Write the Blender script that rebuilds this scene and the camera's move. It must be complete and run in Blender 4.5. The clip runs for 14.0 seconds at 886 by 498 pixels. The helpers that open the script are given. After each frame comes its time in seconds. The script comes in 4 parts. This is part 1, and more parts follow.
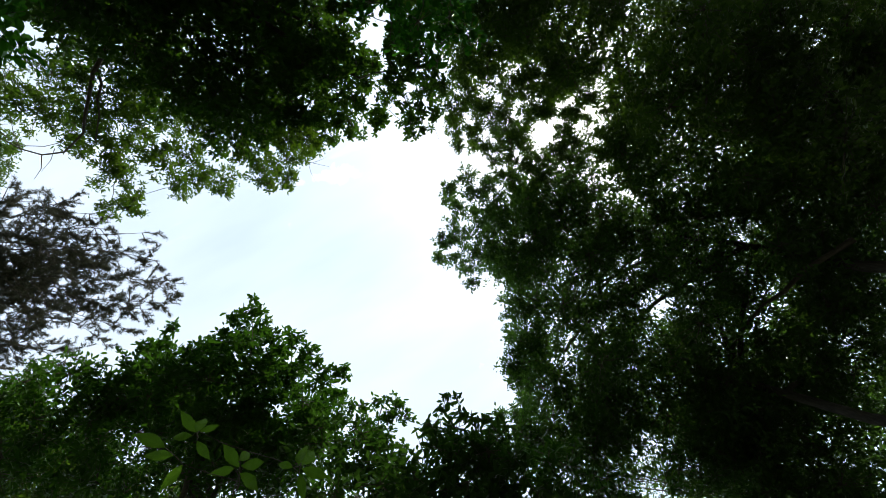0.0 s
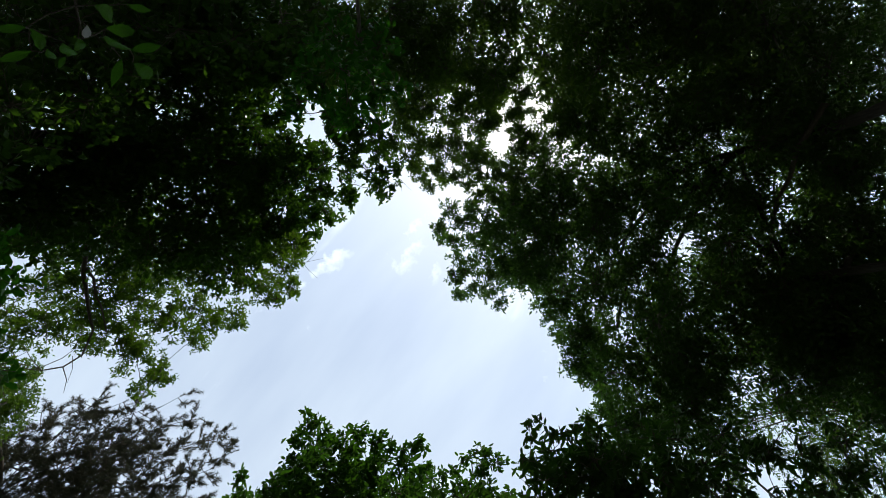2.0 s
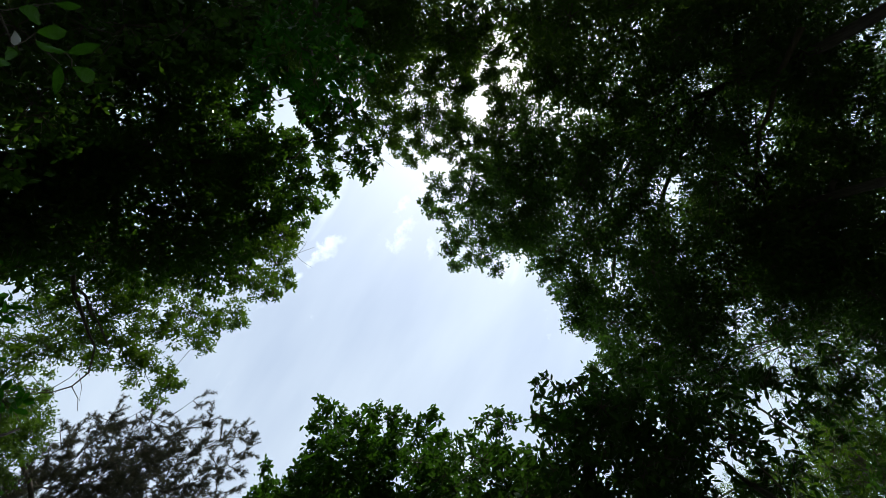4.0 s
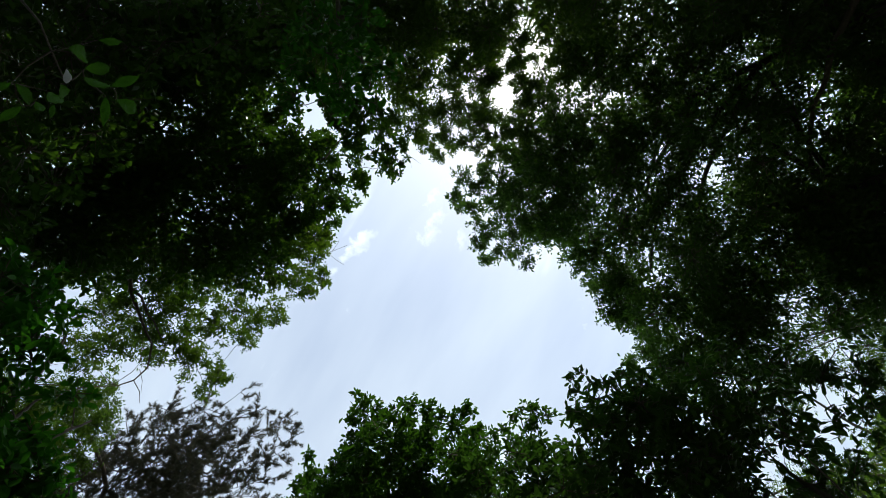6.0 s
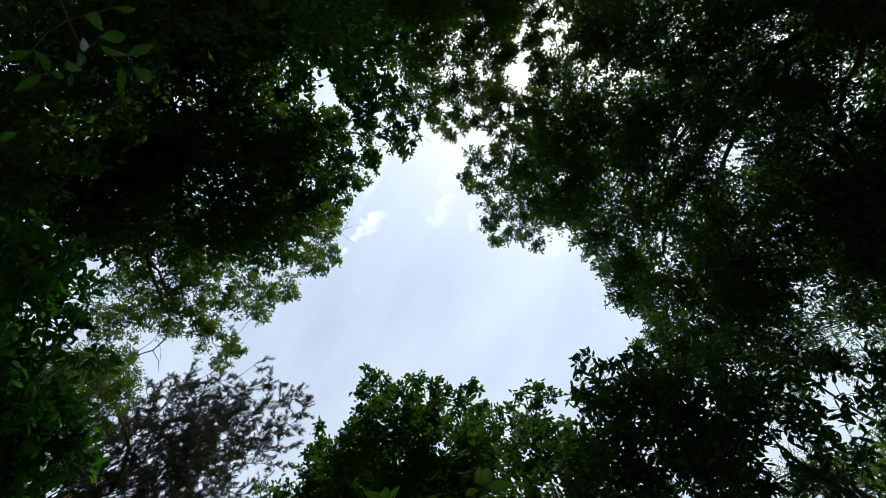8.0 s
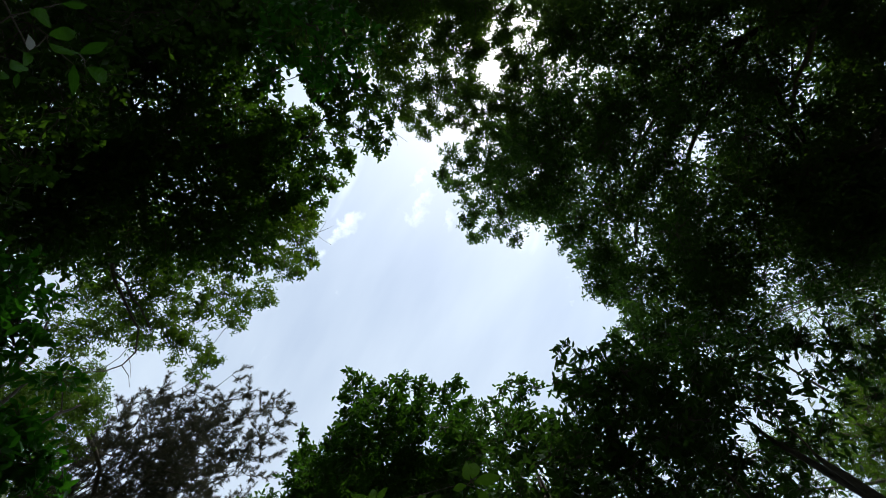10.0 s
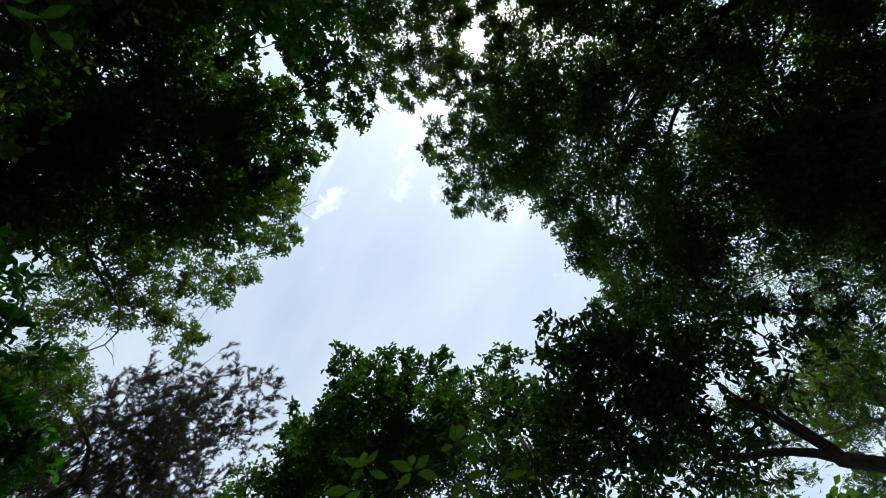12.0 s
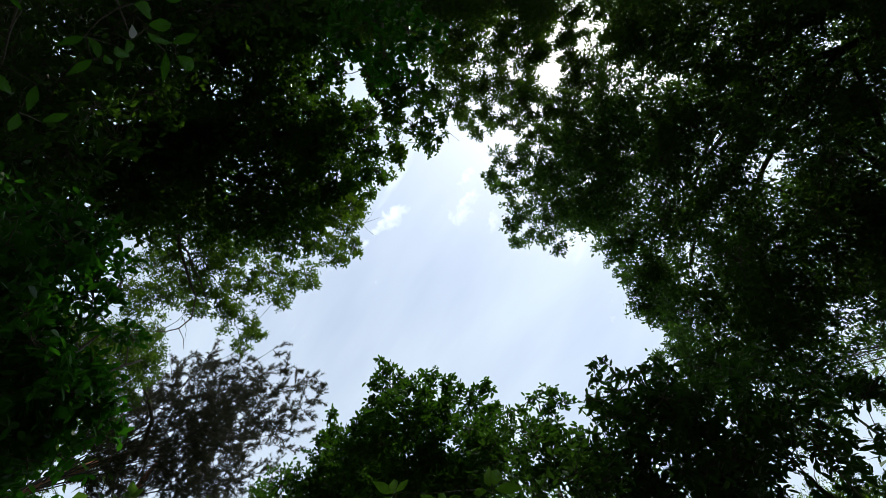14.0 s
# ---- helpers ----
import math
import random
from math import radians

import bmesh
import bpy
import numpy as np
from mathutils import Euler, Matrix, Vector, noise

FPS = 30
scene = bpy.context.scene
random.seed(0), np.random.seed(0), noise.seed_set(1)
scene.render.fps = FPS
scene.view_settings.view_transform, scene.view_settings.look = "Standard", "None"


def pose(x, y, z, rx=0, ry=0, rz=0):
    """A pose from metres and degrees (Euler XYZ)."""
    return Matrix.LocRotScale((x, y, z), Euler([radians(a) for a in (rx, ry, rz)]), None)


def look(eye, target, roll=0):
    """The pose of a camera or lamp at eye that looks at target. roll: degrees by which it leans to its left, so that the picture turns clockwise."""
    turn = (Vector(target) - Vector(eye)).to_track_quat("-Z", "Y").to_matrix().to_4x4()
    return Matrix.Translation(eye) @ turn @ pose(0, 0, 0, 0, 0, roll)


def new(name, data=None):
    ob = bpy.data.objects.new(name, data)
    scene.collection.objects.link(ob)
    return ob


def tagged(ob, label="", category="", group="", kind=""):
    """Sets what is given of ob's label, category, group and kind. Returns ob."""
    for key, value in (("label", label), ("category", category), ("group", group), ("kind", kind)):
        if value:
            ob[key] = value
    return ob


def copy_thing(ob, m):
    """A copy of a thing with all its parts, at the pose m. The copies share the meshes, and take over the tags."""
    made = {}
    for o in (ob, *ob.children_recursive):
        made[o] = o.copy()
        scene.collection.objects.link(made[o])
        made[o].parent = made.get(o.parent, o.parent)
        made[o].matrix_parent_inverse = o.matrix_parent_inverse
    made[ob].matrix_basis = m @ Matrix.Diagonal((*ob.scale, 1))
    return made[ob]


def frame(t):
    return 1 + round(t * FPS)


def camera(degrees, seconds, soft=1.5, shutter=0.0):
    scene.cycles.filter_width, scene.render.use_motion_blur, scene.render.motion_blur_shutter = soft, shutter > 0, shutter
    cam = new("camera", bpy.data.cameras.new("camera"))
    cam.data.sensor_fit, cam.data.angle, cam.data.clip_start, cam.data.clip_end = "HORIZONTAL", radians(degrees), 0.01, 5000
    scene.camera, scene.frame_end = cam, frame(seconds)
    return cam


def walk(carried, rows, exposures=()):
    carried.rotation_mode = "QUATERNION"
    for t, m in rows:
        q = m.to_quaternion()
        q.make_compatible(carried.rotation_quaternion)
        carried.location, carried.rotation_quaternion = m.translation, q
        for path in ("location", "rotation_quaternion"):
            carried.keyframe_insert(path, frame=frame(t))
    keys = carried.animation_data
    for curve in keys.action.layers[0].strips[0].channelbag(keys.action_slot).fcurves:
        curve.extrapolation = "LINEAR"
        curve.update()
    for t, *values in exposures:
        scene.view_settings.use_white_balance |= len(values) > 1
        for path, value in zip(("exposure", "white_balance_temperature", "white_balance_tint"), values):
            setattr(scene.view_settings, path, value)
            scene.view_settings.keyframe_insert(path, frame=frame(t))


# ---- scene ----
# ---------------------------------------------------------------- camera
cam = camera(99.9, 14.0, soft=0.5)
PATH = [
    (0, -0.020, 0.029, 1.624, 175.27, 7.48, -31.29),
    (0.5, -0.022, 0.027, 1.617, 177.22, 7.02, -28.86),
    (1, -0.023, 0.020, 1.619, 179.60, 9.21, -19.76),
    (1.5, -0.033, 0.030, 1.616, 181.58, 7.98, -13.29),
    (2, -0.047, 0.039, 1.609, 184.43, 6.52, -6.15),
    (2.5, -0.051, 0.051, 1.615, 184.28, 6.47, 1.28),
    (3, -0.050, 0.062, 1.619, 183.27, 7.46, -1.16),
    (3.2, -0.044, 0.062, 1.623, 182.54, 7.40, -0.13),
    (5.3, 0.003, -0.030, 1.612, 180.79, 5.02, 2.22),
    (5.5, 0.003, -0.031, 1.608, 181.25, 2.89, 3.39),
    (6, 0.007, -0.024, 1.612, 180.06, 2.47, 2.68),
    (6.5, 0.011, -0.023, 1.610, 180.71, -0.11, 0.83),
    (7, 0.008, -0.027, 1.594, 183.94, -1.08, -2.05),
    (7.5, 0.008, -0.012, 1.598, 179.79, 0.51, -0.01),
    (8, 0.008, 0.004, 1.601, 177.23, 0.90, 1.59),
    (8.5, 0.008, 0.011, 1.610, 176.25, 1.76, 3.13),
    (8.7, 0.009, 0.011, 1.614, 176.61, 2.84, 3.59),
    (10.8, 0.005, 0.011, 1.600, 177.14, 4.32, 3.67),
    (11, 0.003, 0.012, 1.599, 176.29, 3.91, 4.57),
    (11.5, 0.001, 0.015, 1.587, 175.93, 4.03, 3.69),
    (12, 0.006, 0.022, 1.576, 173.31, 6.55, 4.15),
    (12.5, 0.008, 0.025, 1.573, 173.13, 5.89, 3.59),
    (13, 0.001, 0.016, 1.588, 174.14, 3.40, 3.11),
    (13.5, -0.009, 0.004, 1.605, 176.09, -2.49, 0.78),
    (14, -0.005, 0.003, 1.604, 176.88, -2.25, -1.52),
]
walk(cam, [(t, pose(x, y, z, rx, ry, rz)) for t, x, y, z, rx, ry, rz in PATH],
     exposures=[(0.0, 0.91), (0.4, 0.77), (0.9, 0.53), (1.6, 0.48), (14.0, 0.48)])

# ---------------------------------------------------------------- sky and sun
SUN_DIR = Vector((0.30, -0.48, 1.0)).normalized()
world = bpy.data.worlds.new("sky")
scene.world = world
world.use_nodes = True
wt = world.node_tree
wt.nodes.clear()


def wnode(kind, **settings):
    n = wt.nodes.new(kind)
    for key, value in settings.items():
        setattr(n, key, value)
    return n


sky = wnode("ShaderNodeTexSky", sky_type="NISHITA", sun_disc=False)
sky.sun_elevation = math.asin(SUN_DIR.z)
sky.sun_rotation = math.atan2(SUN_DIR.x, SUN_DIR.y)
sky.air_density, sky.dust_density, sky.ozone_density = 1.0, 0.8, 0.5
coords = wnode("ShaderNodeTexCoord")
# thin high cloud: streaks drawn out along one wind direction
split = wnode("ShaderNodeSeparateXYZ")
above = wnode("ShaderNodeMath", operation="MAXIMUM")
above.inputs[1].default_value = 0.12
flat_x, flat_y = wnode("ShaderNodeMath", operation="DIVIDE"), wnode("ShaderNodeMath", operation="DIVIDE")
flat = wnode("ShaderNodeCombineXYZ")
wt.links.new(coords.outputs["Generated"], split.inputs[0])
wt.links.new(split.outputs["Z"], above.inputs[0])
for n, axis in ((flat_x, "X"), (flat_y, "Y")):
    wt.links.new(split.outputs[axis], n.inputs[0])
    wt.links.new(above.outputs[0], n.inputs[1])
wt.links.new(flat_x.outputs[0], flat.inputs[0])
wt.links.new(flat_y.outputs[0], flat.inputs[1])
wind = wnode("ShaderNodeMapping", vector_type="TEXTURE")
wind.inputs["Rotation"].default_value = (0, 0, radians(-58))
wind.inputs["Scale"].default_value = (1.1, 0.32, 1)
wind.inputs["Location"].default_value = (0.35, 0.1, 0)
veil, wisp = wnode("ShaderNodeTexNoise"), wnode("ShaderNodeTexNoise")
veil.inputs["Scale"].default_value, veil.inputs["Detail"].default_value = 1.4, 4
wisp.inputs["Scale"].default_value, wisp.inputs["Detail"].default_value = 1.9, 5
wt.links.new(flat.outputs[0], wind.inputs[0])
for n in (veil, wisp):
    wt.links.new(wind.outputs[0], n.inputs["Vector"])
veil_amount = wnode("ShaderNodeMapRange")
for key, value in (("From Min", 0.3), ("From Max", 0.75), ("To Min", 0.32), ("To Max", 0.50)):
    veil_amount.inputs[key].default_value = value
wisp_amount = wnode("ShaderNodeMapRange")
for key, value in (("From Min", 0.46), ("From Max", 0.80), ("To Min", 0.0), ("To Max", 0.95)):
    wisp_amount.inputs[key].default_value = value
wt.links.new(veil.outputs[0], veil_amount.inputs[0])
wt.links.new(wisp.outputs[0], wisp_amount.inputs[0])
cloudiness = wnode("ShaderNodeMath", operation="MAXIMUM")
wt.links.new(veil_amount.outputs[0], cloudiness.inputs[0])
wt.links.new(wisp_amount.outputs[0], cloudiness.inputs[1])
# ragged tufts of cirrus: place in the sky, length, breadth, bearing, thickness
ragged = wnode("ShaderNodeTexNoise")
ragged.inputs["Scale"].default_value, ragged.inputs["Detail"].default_value, ragged.inputs["Roughness"].default_value = 14, 6, 0.62
wt.links.new(flat.outputs[0], ragged.inputs["Vector"])
bent = wnode("ShaderNodeMixRGB", blend_type="LINEAR_LIGHT")
bent.inputs["Fac"].default_value = 0.055
wt.links.new(flat.outputs[0], bent.inputs["Color1"])
wt.links.new(ragged.outputs["Color"], bent.inputs["Color2"])
for x, y, long, broad, bearing, thick in (
    (-0.19, -0.01, 0.18, 0.048, -41, 1.0), (-0.215, 0.17, 0.10, 0.05, 75, 0.55), (-0.11, -0.15, 0.10, 0.03, -60, 0.6),
    (0.03, -0.10, 0.24, 0.10, -62, 0.8), (0.09, 0.0, 0.16, 0.05, -60, 0.6), (0.15, 0.20, 0.10, 0.03, -42, 0.45),
    (-0.03, 0.10, 0.28, 0.06, -55, 0.45), (-0.32, 0.13, 0.20, 0.07, -45, 0.45), (0.42, 0.24, 0.45, 0.25, -50, 0.45),
):
    shape = wnode("ShaderNodeMapping", vector_type="TEXTURE")
    shape.inputs["Location"].default_value = (x, y, 0)
    shape.inputs["Rotation"].default_value = (0, 0, radians(bearing))
    shape.inputs["Scale"].default_value = (long, broad, 1)
    tuft = wnode("ShaderNodeTexGradient", gradient_type="SPHERICAL")
    weight = wnode("ShaderNodeMath", operation="MULTIPLY")
    broken = wnode("ShaderNodeMapRange")
    for key, value in (("From Min", 0.38), ("From Max", 0.66), ("To Min", 0.3 * thick), ("To Max", 1.2 * thick)):
        broken.inputs[key].default_value = value
    wt.links.new(ragged.outputs["Fac"], broken.inputs[0])
    wt.links.new(broken.outputs[0], weight.inputs[1])
    most = wnode("ShaderNodeMath", operation="MAXIMUM")
    wt.links.new(bent.outputs[0], shape.inputs[0])
    wt.links.new(shape.outputs[0], tuft.inputs[0])
    wt.links.new(tuft.outputs["Fac"], weight.inputs[0])
    wt.links.new(cloudiness.outputs[0], most.inputs[0])
    wt.links.new(weight.outputs[0], most.inputs[1])
    cloudiness = most
mix = wnode("ShaderNodeMixRGB")
mix.inputs["Color2"].default_value = (6.3, 7.0, 7.25, 1)
wt.links.new(cloudiness.outputs[0], mix.inputs["Fac"])
wt.links.new(sky.outputs[0], mix.inputs["Color1"])
air = wnode("ShaderNodeBackground")
air.inputs["Strength"].default_value = 0.15
wout = wnode("ShaderNodeOutputWorld")
wt.links.new(mix.outputs[0], air.inputs["Color"])
wt.links.new(air.outputs[0], wout.inputs["Surface"])

sun_data = bpy.data.lights.new("sun", "SUN")
sun_data.energy, sun_data.angle, sun_data.color = 3.0, radians(0.6), (1.0, 0.95, 0.86)
sun = new("sun", sun_data)
sun.matrix_world = look(SUN_DIR * 60, (0, 0, 0))


# ---------------------------------------------------------------- materials
def material(name):
    m = bpy.data.materials.new(name)
    m.use_nodes = True
    m.node_tree.nodes.clear()
    return m, m.node_tree


def leaf_material(name, dark, light, glow, through_amount=0.32, rough=0.38, scale=60, shine=0.15, veined=False):
    """Leaf: colour differs from leaf to leaf and is mottled along the blade; light passes through it."""
    m, nt = material(name)
    N, L = nt.nodes, nt.links
    geo, noise_tex, co = N.new("ShaderNodeNewGeometry"), N.new("ShaderNodeTexNoise"), N.new("ShaderNodeTexCoord")
    noise_tex.inputs["Scale"].default_value, noise_tex.inputs["Detail"].default_value = scale, 3
    L.new(co.outputs["Object"], noise_tex.inputs["Vector"])
    mixed = N.new("ShaderNodeMath")
    mixed.operation = "MULTIPLY_ADD"
    mixed.inputs[1].default_value = 0.45
    L.new(noise_tex.outputs[0], mixed.inputs[0])
    shift = N.new("ShaderNodeMath")
    shift.operation = "MULTIPLY_ADD"
    shift.inputs[1].default_value, shift.inputs[2].default_value = 0.8, -0.12
    L.new(geo.outputs["Random Per Island"], shift.inputs[0])
    L.new(shift.outputs[0], mixed.inputs[2])
    ramp = N.new("ShaderNodeValToRGB")
    ramp.color_ramp.elements[0].color, ramp.color_ramp.elements[1].color = (*dark, 1), (*light, 1)
    L.new(mixed.outputs[0], ramp.inputs[0])
    if veined:
        # midrib along the blade's own x, side veins slanting forward from it
        split_co, away, slant, rib = (N.new("ShaderNodeSeparateXYZ"), N.new("ShaderNodeMath"), N.new("ShaderNodeMath"), N.new("ShaderNodeMath"))
        wave, fine, either, faint = N.new("ShaderNodeMath"), N.new("ShaderNodeMath"), N.new("ShaderNodeMath"), N.new("ShaderNodeMath")
        for node, kind in ((away, "ABSOLUTE"), (slant, "MULTIPLY_ADD"), (rib, "LESS_THAN"), (wave, "PINGPONG"), (fine, "LESS_THAN"),
                           (either, "MAXIMUM"), (faint, "MULTIPLY_ADD")):
            node.operation = kind
        L.new(co.outputs["Object"], split_co.inputs[0])
        L.new(split_co.outputs["Y"], away.inputs[0])
        L.new(away.outputs[0], slant.inputs[0])
        slant.inputs[1].default_value = -0.75
        L.new(split_co.outputs["X"], slant.inputs[2])
        L.new(slant.outputs[0], wave.inputs[0])
        wave.inputs[1].default_value = 0.045
        L.new(wave.outputs[0], fine.inputs[0])
        fine.inputs[1].default_value = 0.006
        L.new(away.outputs[0], rib.inputs[0])
        rib.inputs[1].default_value = 0.010
        L.new(fine.outputs[0], either.inputs[0])
        L.new(rib.outputs[0], either.inputs[1])
        L.new(either.outputs[0], faint.inputs[0])
        faint.inputs[1].default_value = 0.35
        L.new(mixed.outputs[0], faint.inputs[2])
        L.new(faint.outputs[0], ramp.inputs[0])
    face = N.new("ShaderNodeBsdfPrincipled")
    face.inputs["Roughness"].default_value = rough
    face.inputs["Specular IOR Level"].default_value = shine
    L.new(ramp.outputs[0], face.inputs["Base Color"])
    tint = N.new("ShaderNodeMixRGB")
    tint.inputs["Fac"].default_value = 0.6
    tint.inputs["Color2"].default_value = (*glow, 1)
    L.new(ramp.outputs[0], tint.inputs["Color1"])
    back = N.new("ShaderNodeBsdfTranslucent")
    L.new(tint.outputs[0], back.inputs["Color"])
    blend = N.new("ShaderNodeMixShader")
    blend.inputs[0].default_value = through_amount
    L.new(face.outputs[0], blend.inputs[1])
    L.new(back.outputs[0], blend.inputs[2])
    bump = N.new("ShaderNodeBump")
    bump.inputs["Strength"].default_value, bump.inputs["Distance"].default_value = 0.35, 0.004
    L.new(noise_tex.outputs[0], bump.inputs["Height"])
    L.new(bump.outputs[0], face.inputs["Normal"])
    out = N.new("ShaderNodeOutputMaterial")
    L.new(blend.outputs[0], out.inputs["Surface"])
    return m


def bark_material(name, dark, light, scale=9.0):
    m, nt = material(name)
    N, L = nt.nodes, nt.links
    co, mapping = N.new("ShaderNodeTexCoord"), N.new("ShaderNodeMapping")
    mapping.inputs["Scale"].default_value = (1, 1, 0.22)
    L.new(co.outputs["Object"], mapping.inputs[0])
    fine, coarse = N.new("ShaderNodeTexNoise"), N.new("ShaderNodeTexNoise")
    fine.inputs["Scale"].default_value, fine.inputs["Detail"].default_value = scale * 4, 6
    coarse.inputs["Scale"].default_value, coarse.inputs["Detail"].default_value = scale * 0.5, 3
    L.new(mapping.outputs[0], fine.inputs["Vector"])
    L.new(co.outputs["Object"], coarse.inputs["Vector"])
    ramp = N.new("ShaderNodeValToRGB")
    ramp.color_ramp.elements[0].position, ramp.color_ramp.elements[1].position = 0.32, 0.7
    ramp.color_ramp.elements[0].color, ramp.color_ramp.elements[1].color = (*dark, 1), (*light, 1)
    mean = N.new("ShaderNodeMath")
    mean.operation = "MULTIPLY_ADD"
    mean.inputs[1].default_value = 0.6
    half = N.new("ShaderNodeMath")
    half.operation = "MULTIPLY"
    half.inputs[1].default_value = 0.4
    L.new(coarse.outputs[0], half.inputs[0])
    L.new(fine.outputs[0], mean.inputs[0])
    L.new(half.outputs[0], mean.inputs[2])
    L.new(mean.outputs[0], ramp.inputs[0])
    bark = N.new("ShaderNodeBsdfPrincipled")
    bark.inputs["Roughness"].default_value = 0.9
    L.new(ramp.outputs[0], bark.inputs["Base Color"])
    bump = N.new("ShaderNodeBump")
    bump.inputs["Strength"].default_value, bump.inputs["Distance"].default_value = 0.8, 0.02
    L.new(fine.outputs[0], bump.inputs["Height"])
    L.new(bump.outputs[0], bark.inputs["Normal"])
    out = N.new("ShaderNodeOutputMaterial")
    L.new(bark.outputs[0], out.inputs["Surface"])
    return m


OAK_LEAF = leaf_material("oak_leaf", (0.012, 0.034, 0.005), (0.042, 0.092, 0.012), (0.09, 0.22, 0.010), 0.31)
# lit copy of the oak leaf: sunlight put into its colour and translucency
LIT_OAK_LEAF = leaf_material("lit_oak_leaf", (0.016, 0.038, 0.005), (0.055, 0.102, 0.013), (0.15, 0.29, 0.013), 0.36)
SMALL_LEAF = leaf_material("small_leaf", (0.020, 0.046, 0.011), (0.062, 0.118, 0.026), (0.10, 0.23, 0.016), 0.36)
MIXED_LEAF = leaf_material("mixed_leaf", (0.020, 0.046, 0.008), (0.060, 0.110, 0.017), (0.13, 0.25, 0.013), 0.34)
BROAD_LEAF = leaf_material("broad_leaf", (0.011, 0.038, 0.005), (0.046, 0.110, 0.013), (0.08, 0.23, 0.010), 0.28)
CHESTNUT_LEAF = leaf_material("chestnut_leaf", (0.013, 0.036, 0.007), (0.046, 0.098, 0.015), (0.07, 0.19, 0.012), 0.28)
FRESH_LEAF = leaf_material("fresh_leaf", (0.012, 0.052, 0.004), (0.036, 0.120, 0.009), (0.045, 0.22, 0.007), 0.42)
# near leaf darker, wide leaf lighter: seen brightness of each sapling put into colour
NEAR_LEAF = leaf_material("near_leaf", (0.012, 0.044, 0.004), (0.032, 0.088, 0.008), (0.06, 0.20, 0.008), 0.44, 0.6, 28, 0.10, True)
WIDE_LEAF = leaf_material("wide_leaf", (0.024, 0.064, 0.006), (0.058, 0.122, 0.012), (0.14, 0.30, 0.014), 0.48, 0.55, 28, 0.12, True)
PALE_LEAF = leaf_material("pale_leaf", (0.30, 0.30, 0.28), (0.45, 0.45, 0.42), (0.4, 0.4, 0.36), 0.3, 0.6)
NEEDLE = leaf_material("pine_needle", (0.030, 0.034, 0.020), (0.066, 0.066, 0.038), (0.07, 0.08, 0.03), 0.12, 0.6, 60, 0.12)
DARK_BARK = bark_material("dark_bark", (0.016, 0.013, 0.010), (0.060, 0.050, 0.040))
GREY_BARK = bark_material("grey_bark", (0.045, 0.038, 0.030), (0.15, 0.13, 0.105))
PINE_BARK = bark_material("pine_bark", (0.10, 0.045, 0.026), (0.30, 0.15, 0.085), 14)
TWIG_BARK = bark_material("twig_bark", (0.035, 0.028, 0.020), (0.10, 0.08, 0.055), 20)
# unseen ground: green and brightness chosen to colour light bounced onto leaf undersides
FLOOR_TONE = bark_material("forest_floor", (0.026, 0.031, 0.014), (0.082, 0.088, 0.040), 3)


# ---------------------------------------------------------------- mesh helpers
def empty(name, x, y, z=0.0):
    ob = new(name)
    ob.location = (x, y, z)
    ob.empty_display_size = 0.3
    return ob


def under(ob, parent):
    ob.parent = parent
    ob.matrix_parent_inverse = parent.matrix_basis.inverted() if parent.parent is None else Matrix.Identity(4)
    return ob


def mesh_from(name, verts, faces, mat, parent, smooth=False, label="", kind=""):
    """One mesh object from arrays: verts (n, 3) in world metres, faces (m, 3 or 4)."""
    verts, faces = np.asarray(verts, np.float32), np.asarray(faces, np.int32)
    me = bpy.data.meshes.new(name)
    m, k = faces.shape
    me.vertices.add(len(verts))
    me.vertices.foreach_set("co", verts.ravel())
    me.loops.add(m * k)
    me.loops.foreach_set("vertex_index", faces.ravel())
    me.polygons.add(m)
    me.polygons.foreach_set("loop_start", np.arange(0, m * k, k, dtype=np.int32))
    if smooth:
        me.polygons.foreach_set("use_smooth", np.ones(m, bool))
    me.update(calc_edges=True)
    me.materials.append(mat)
    ob = new(name, me)
    if parent is not None:
        under(ob, parent)
    return tagged(ob, label=label, kind=kind)


def unit(v):
    return v / np.maximum(np.linalg.norm(v, axis=-1, keepdims=True), 1e-9)


def tube(points, radii, sides=6, rough=0.0, rng=None):
    """Verts and quads of a tapered, slightly uneven tube along points."""
    points, radii = np.asarray(points, float), np.asarray(radii, float)
    along = unit(np.gradient(points, axis=0))
    ref = np.array([0.31, 0.77, 0.55])
    side = unit(np.cross(along, ref))
    over = np.cross(along, side)
    ang = np.linspace(0, 2 * np.pi, sides, endpoint=False)
    ring = side[:, None] * np.cos(ang)[None, :, None] + over[:, None] * np.sin(ang)[None, :, None]
    rad = radii[:, None] * (1 + (rough * rng.uniform(-1, 1, (len(points), sides)) if rng is not None else 0))
    verts = (points[:, None] + ring * rad[..., None]).reshape(-1, 3)
    i, j = np.meshgrid(np.arange(len(points) - 1), np.arange(sides), indexing="ij")
    a, b = i * sides + j, i * sides + (j + 1) % sides
    return verts, np.stack([a, b, b + sides, a + sides], -1).reshape(-1, 4)


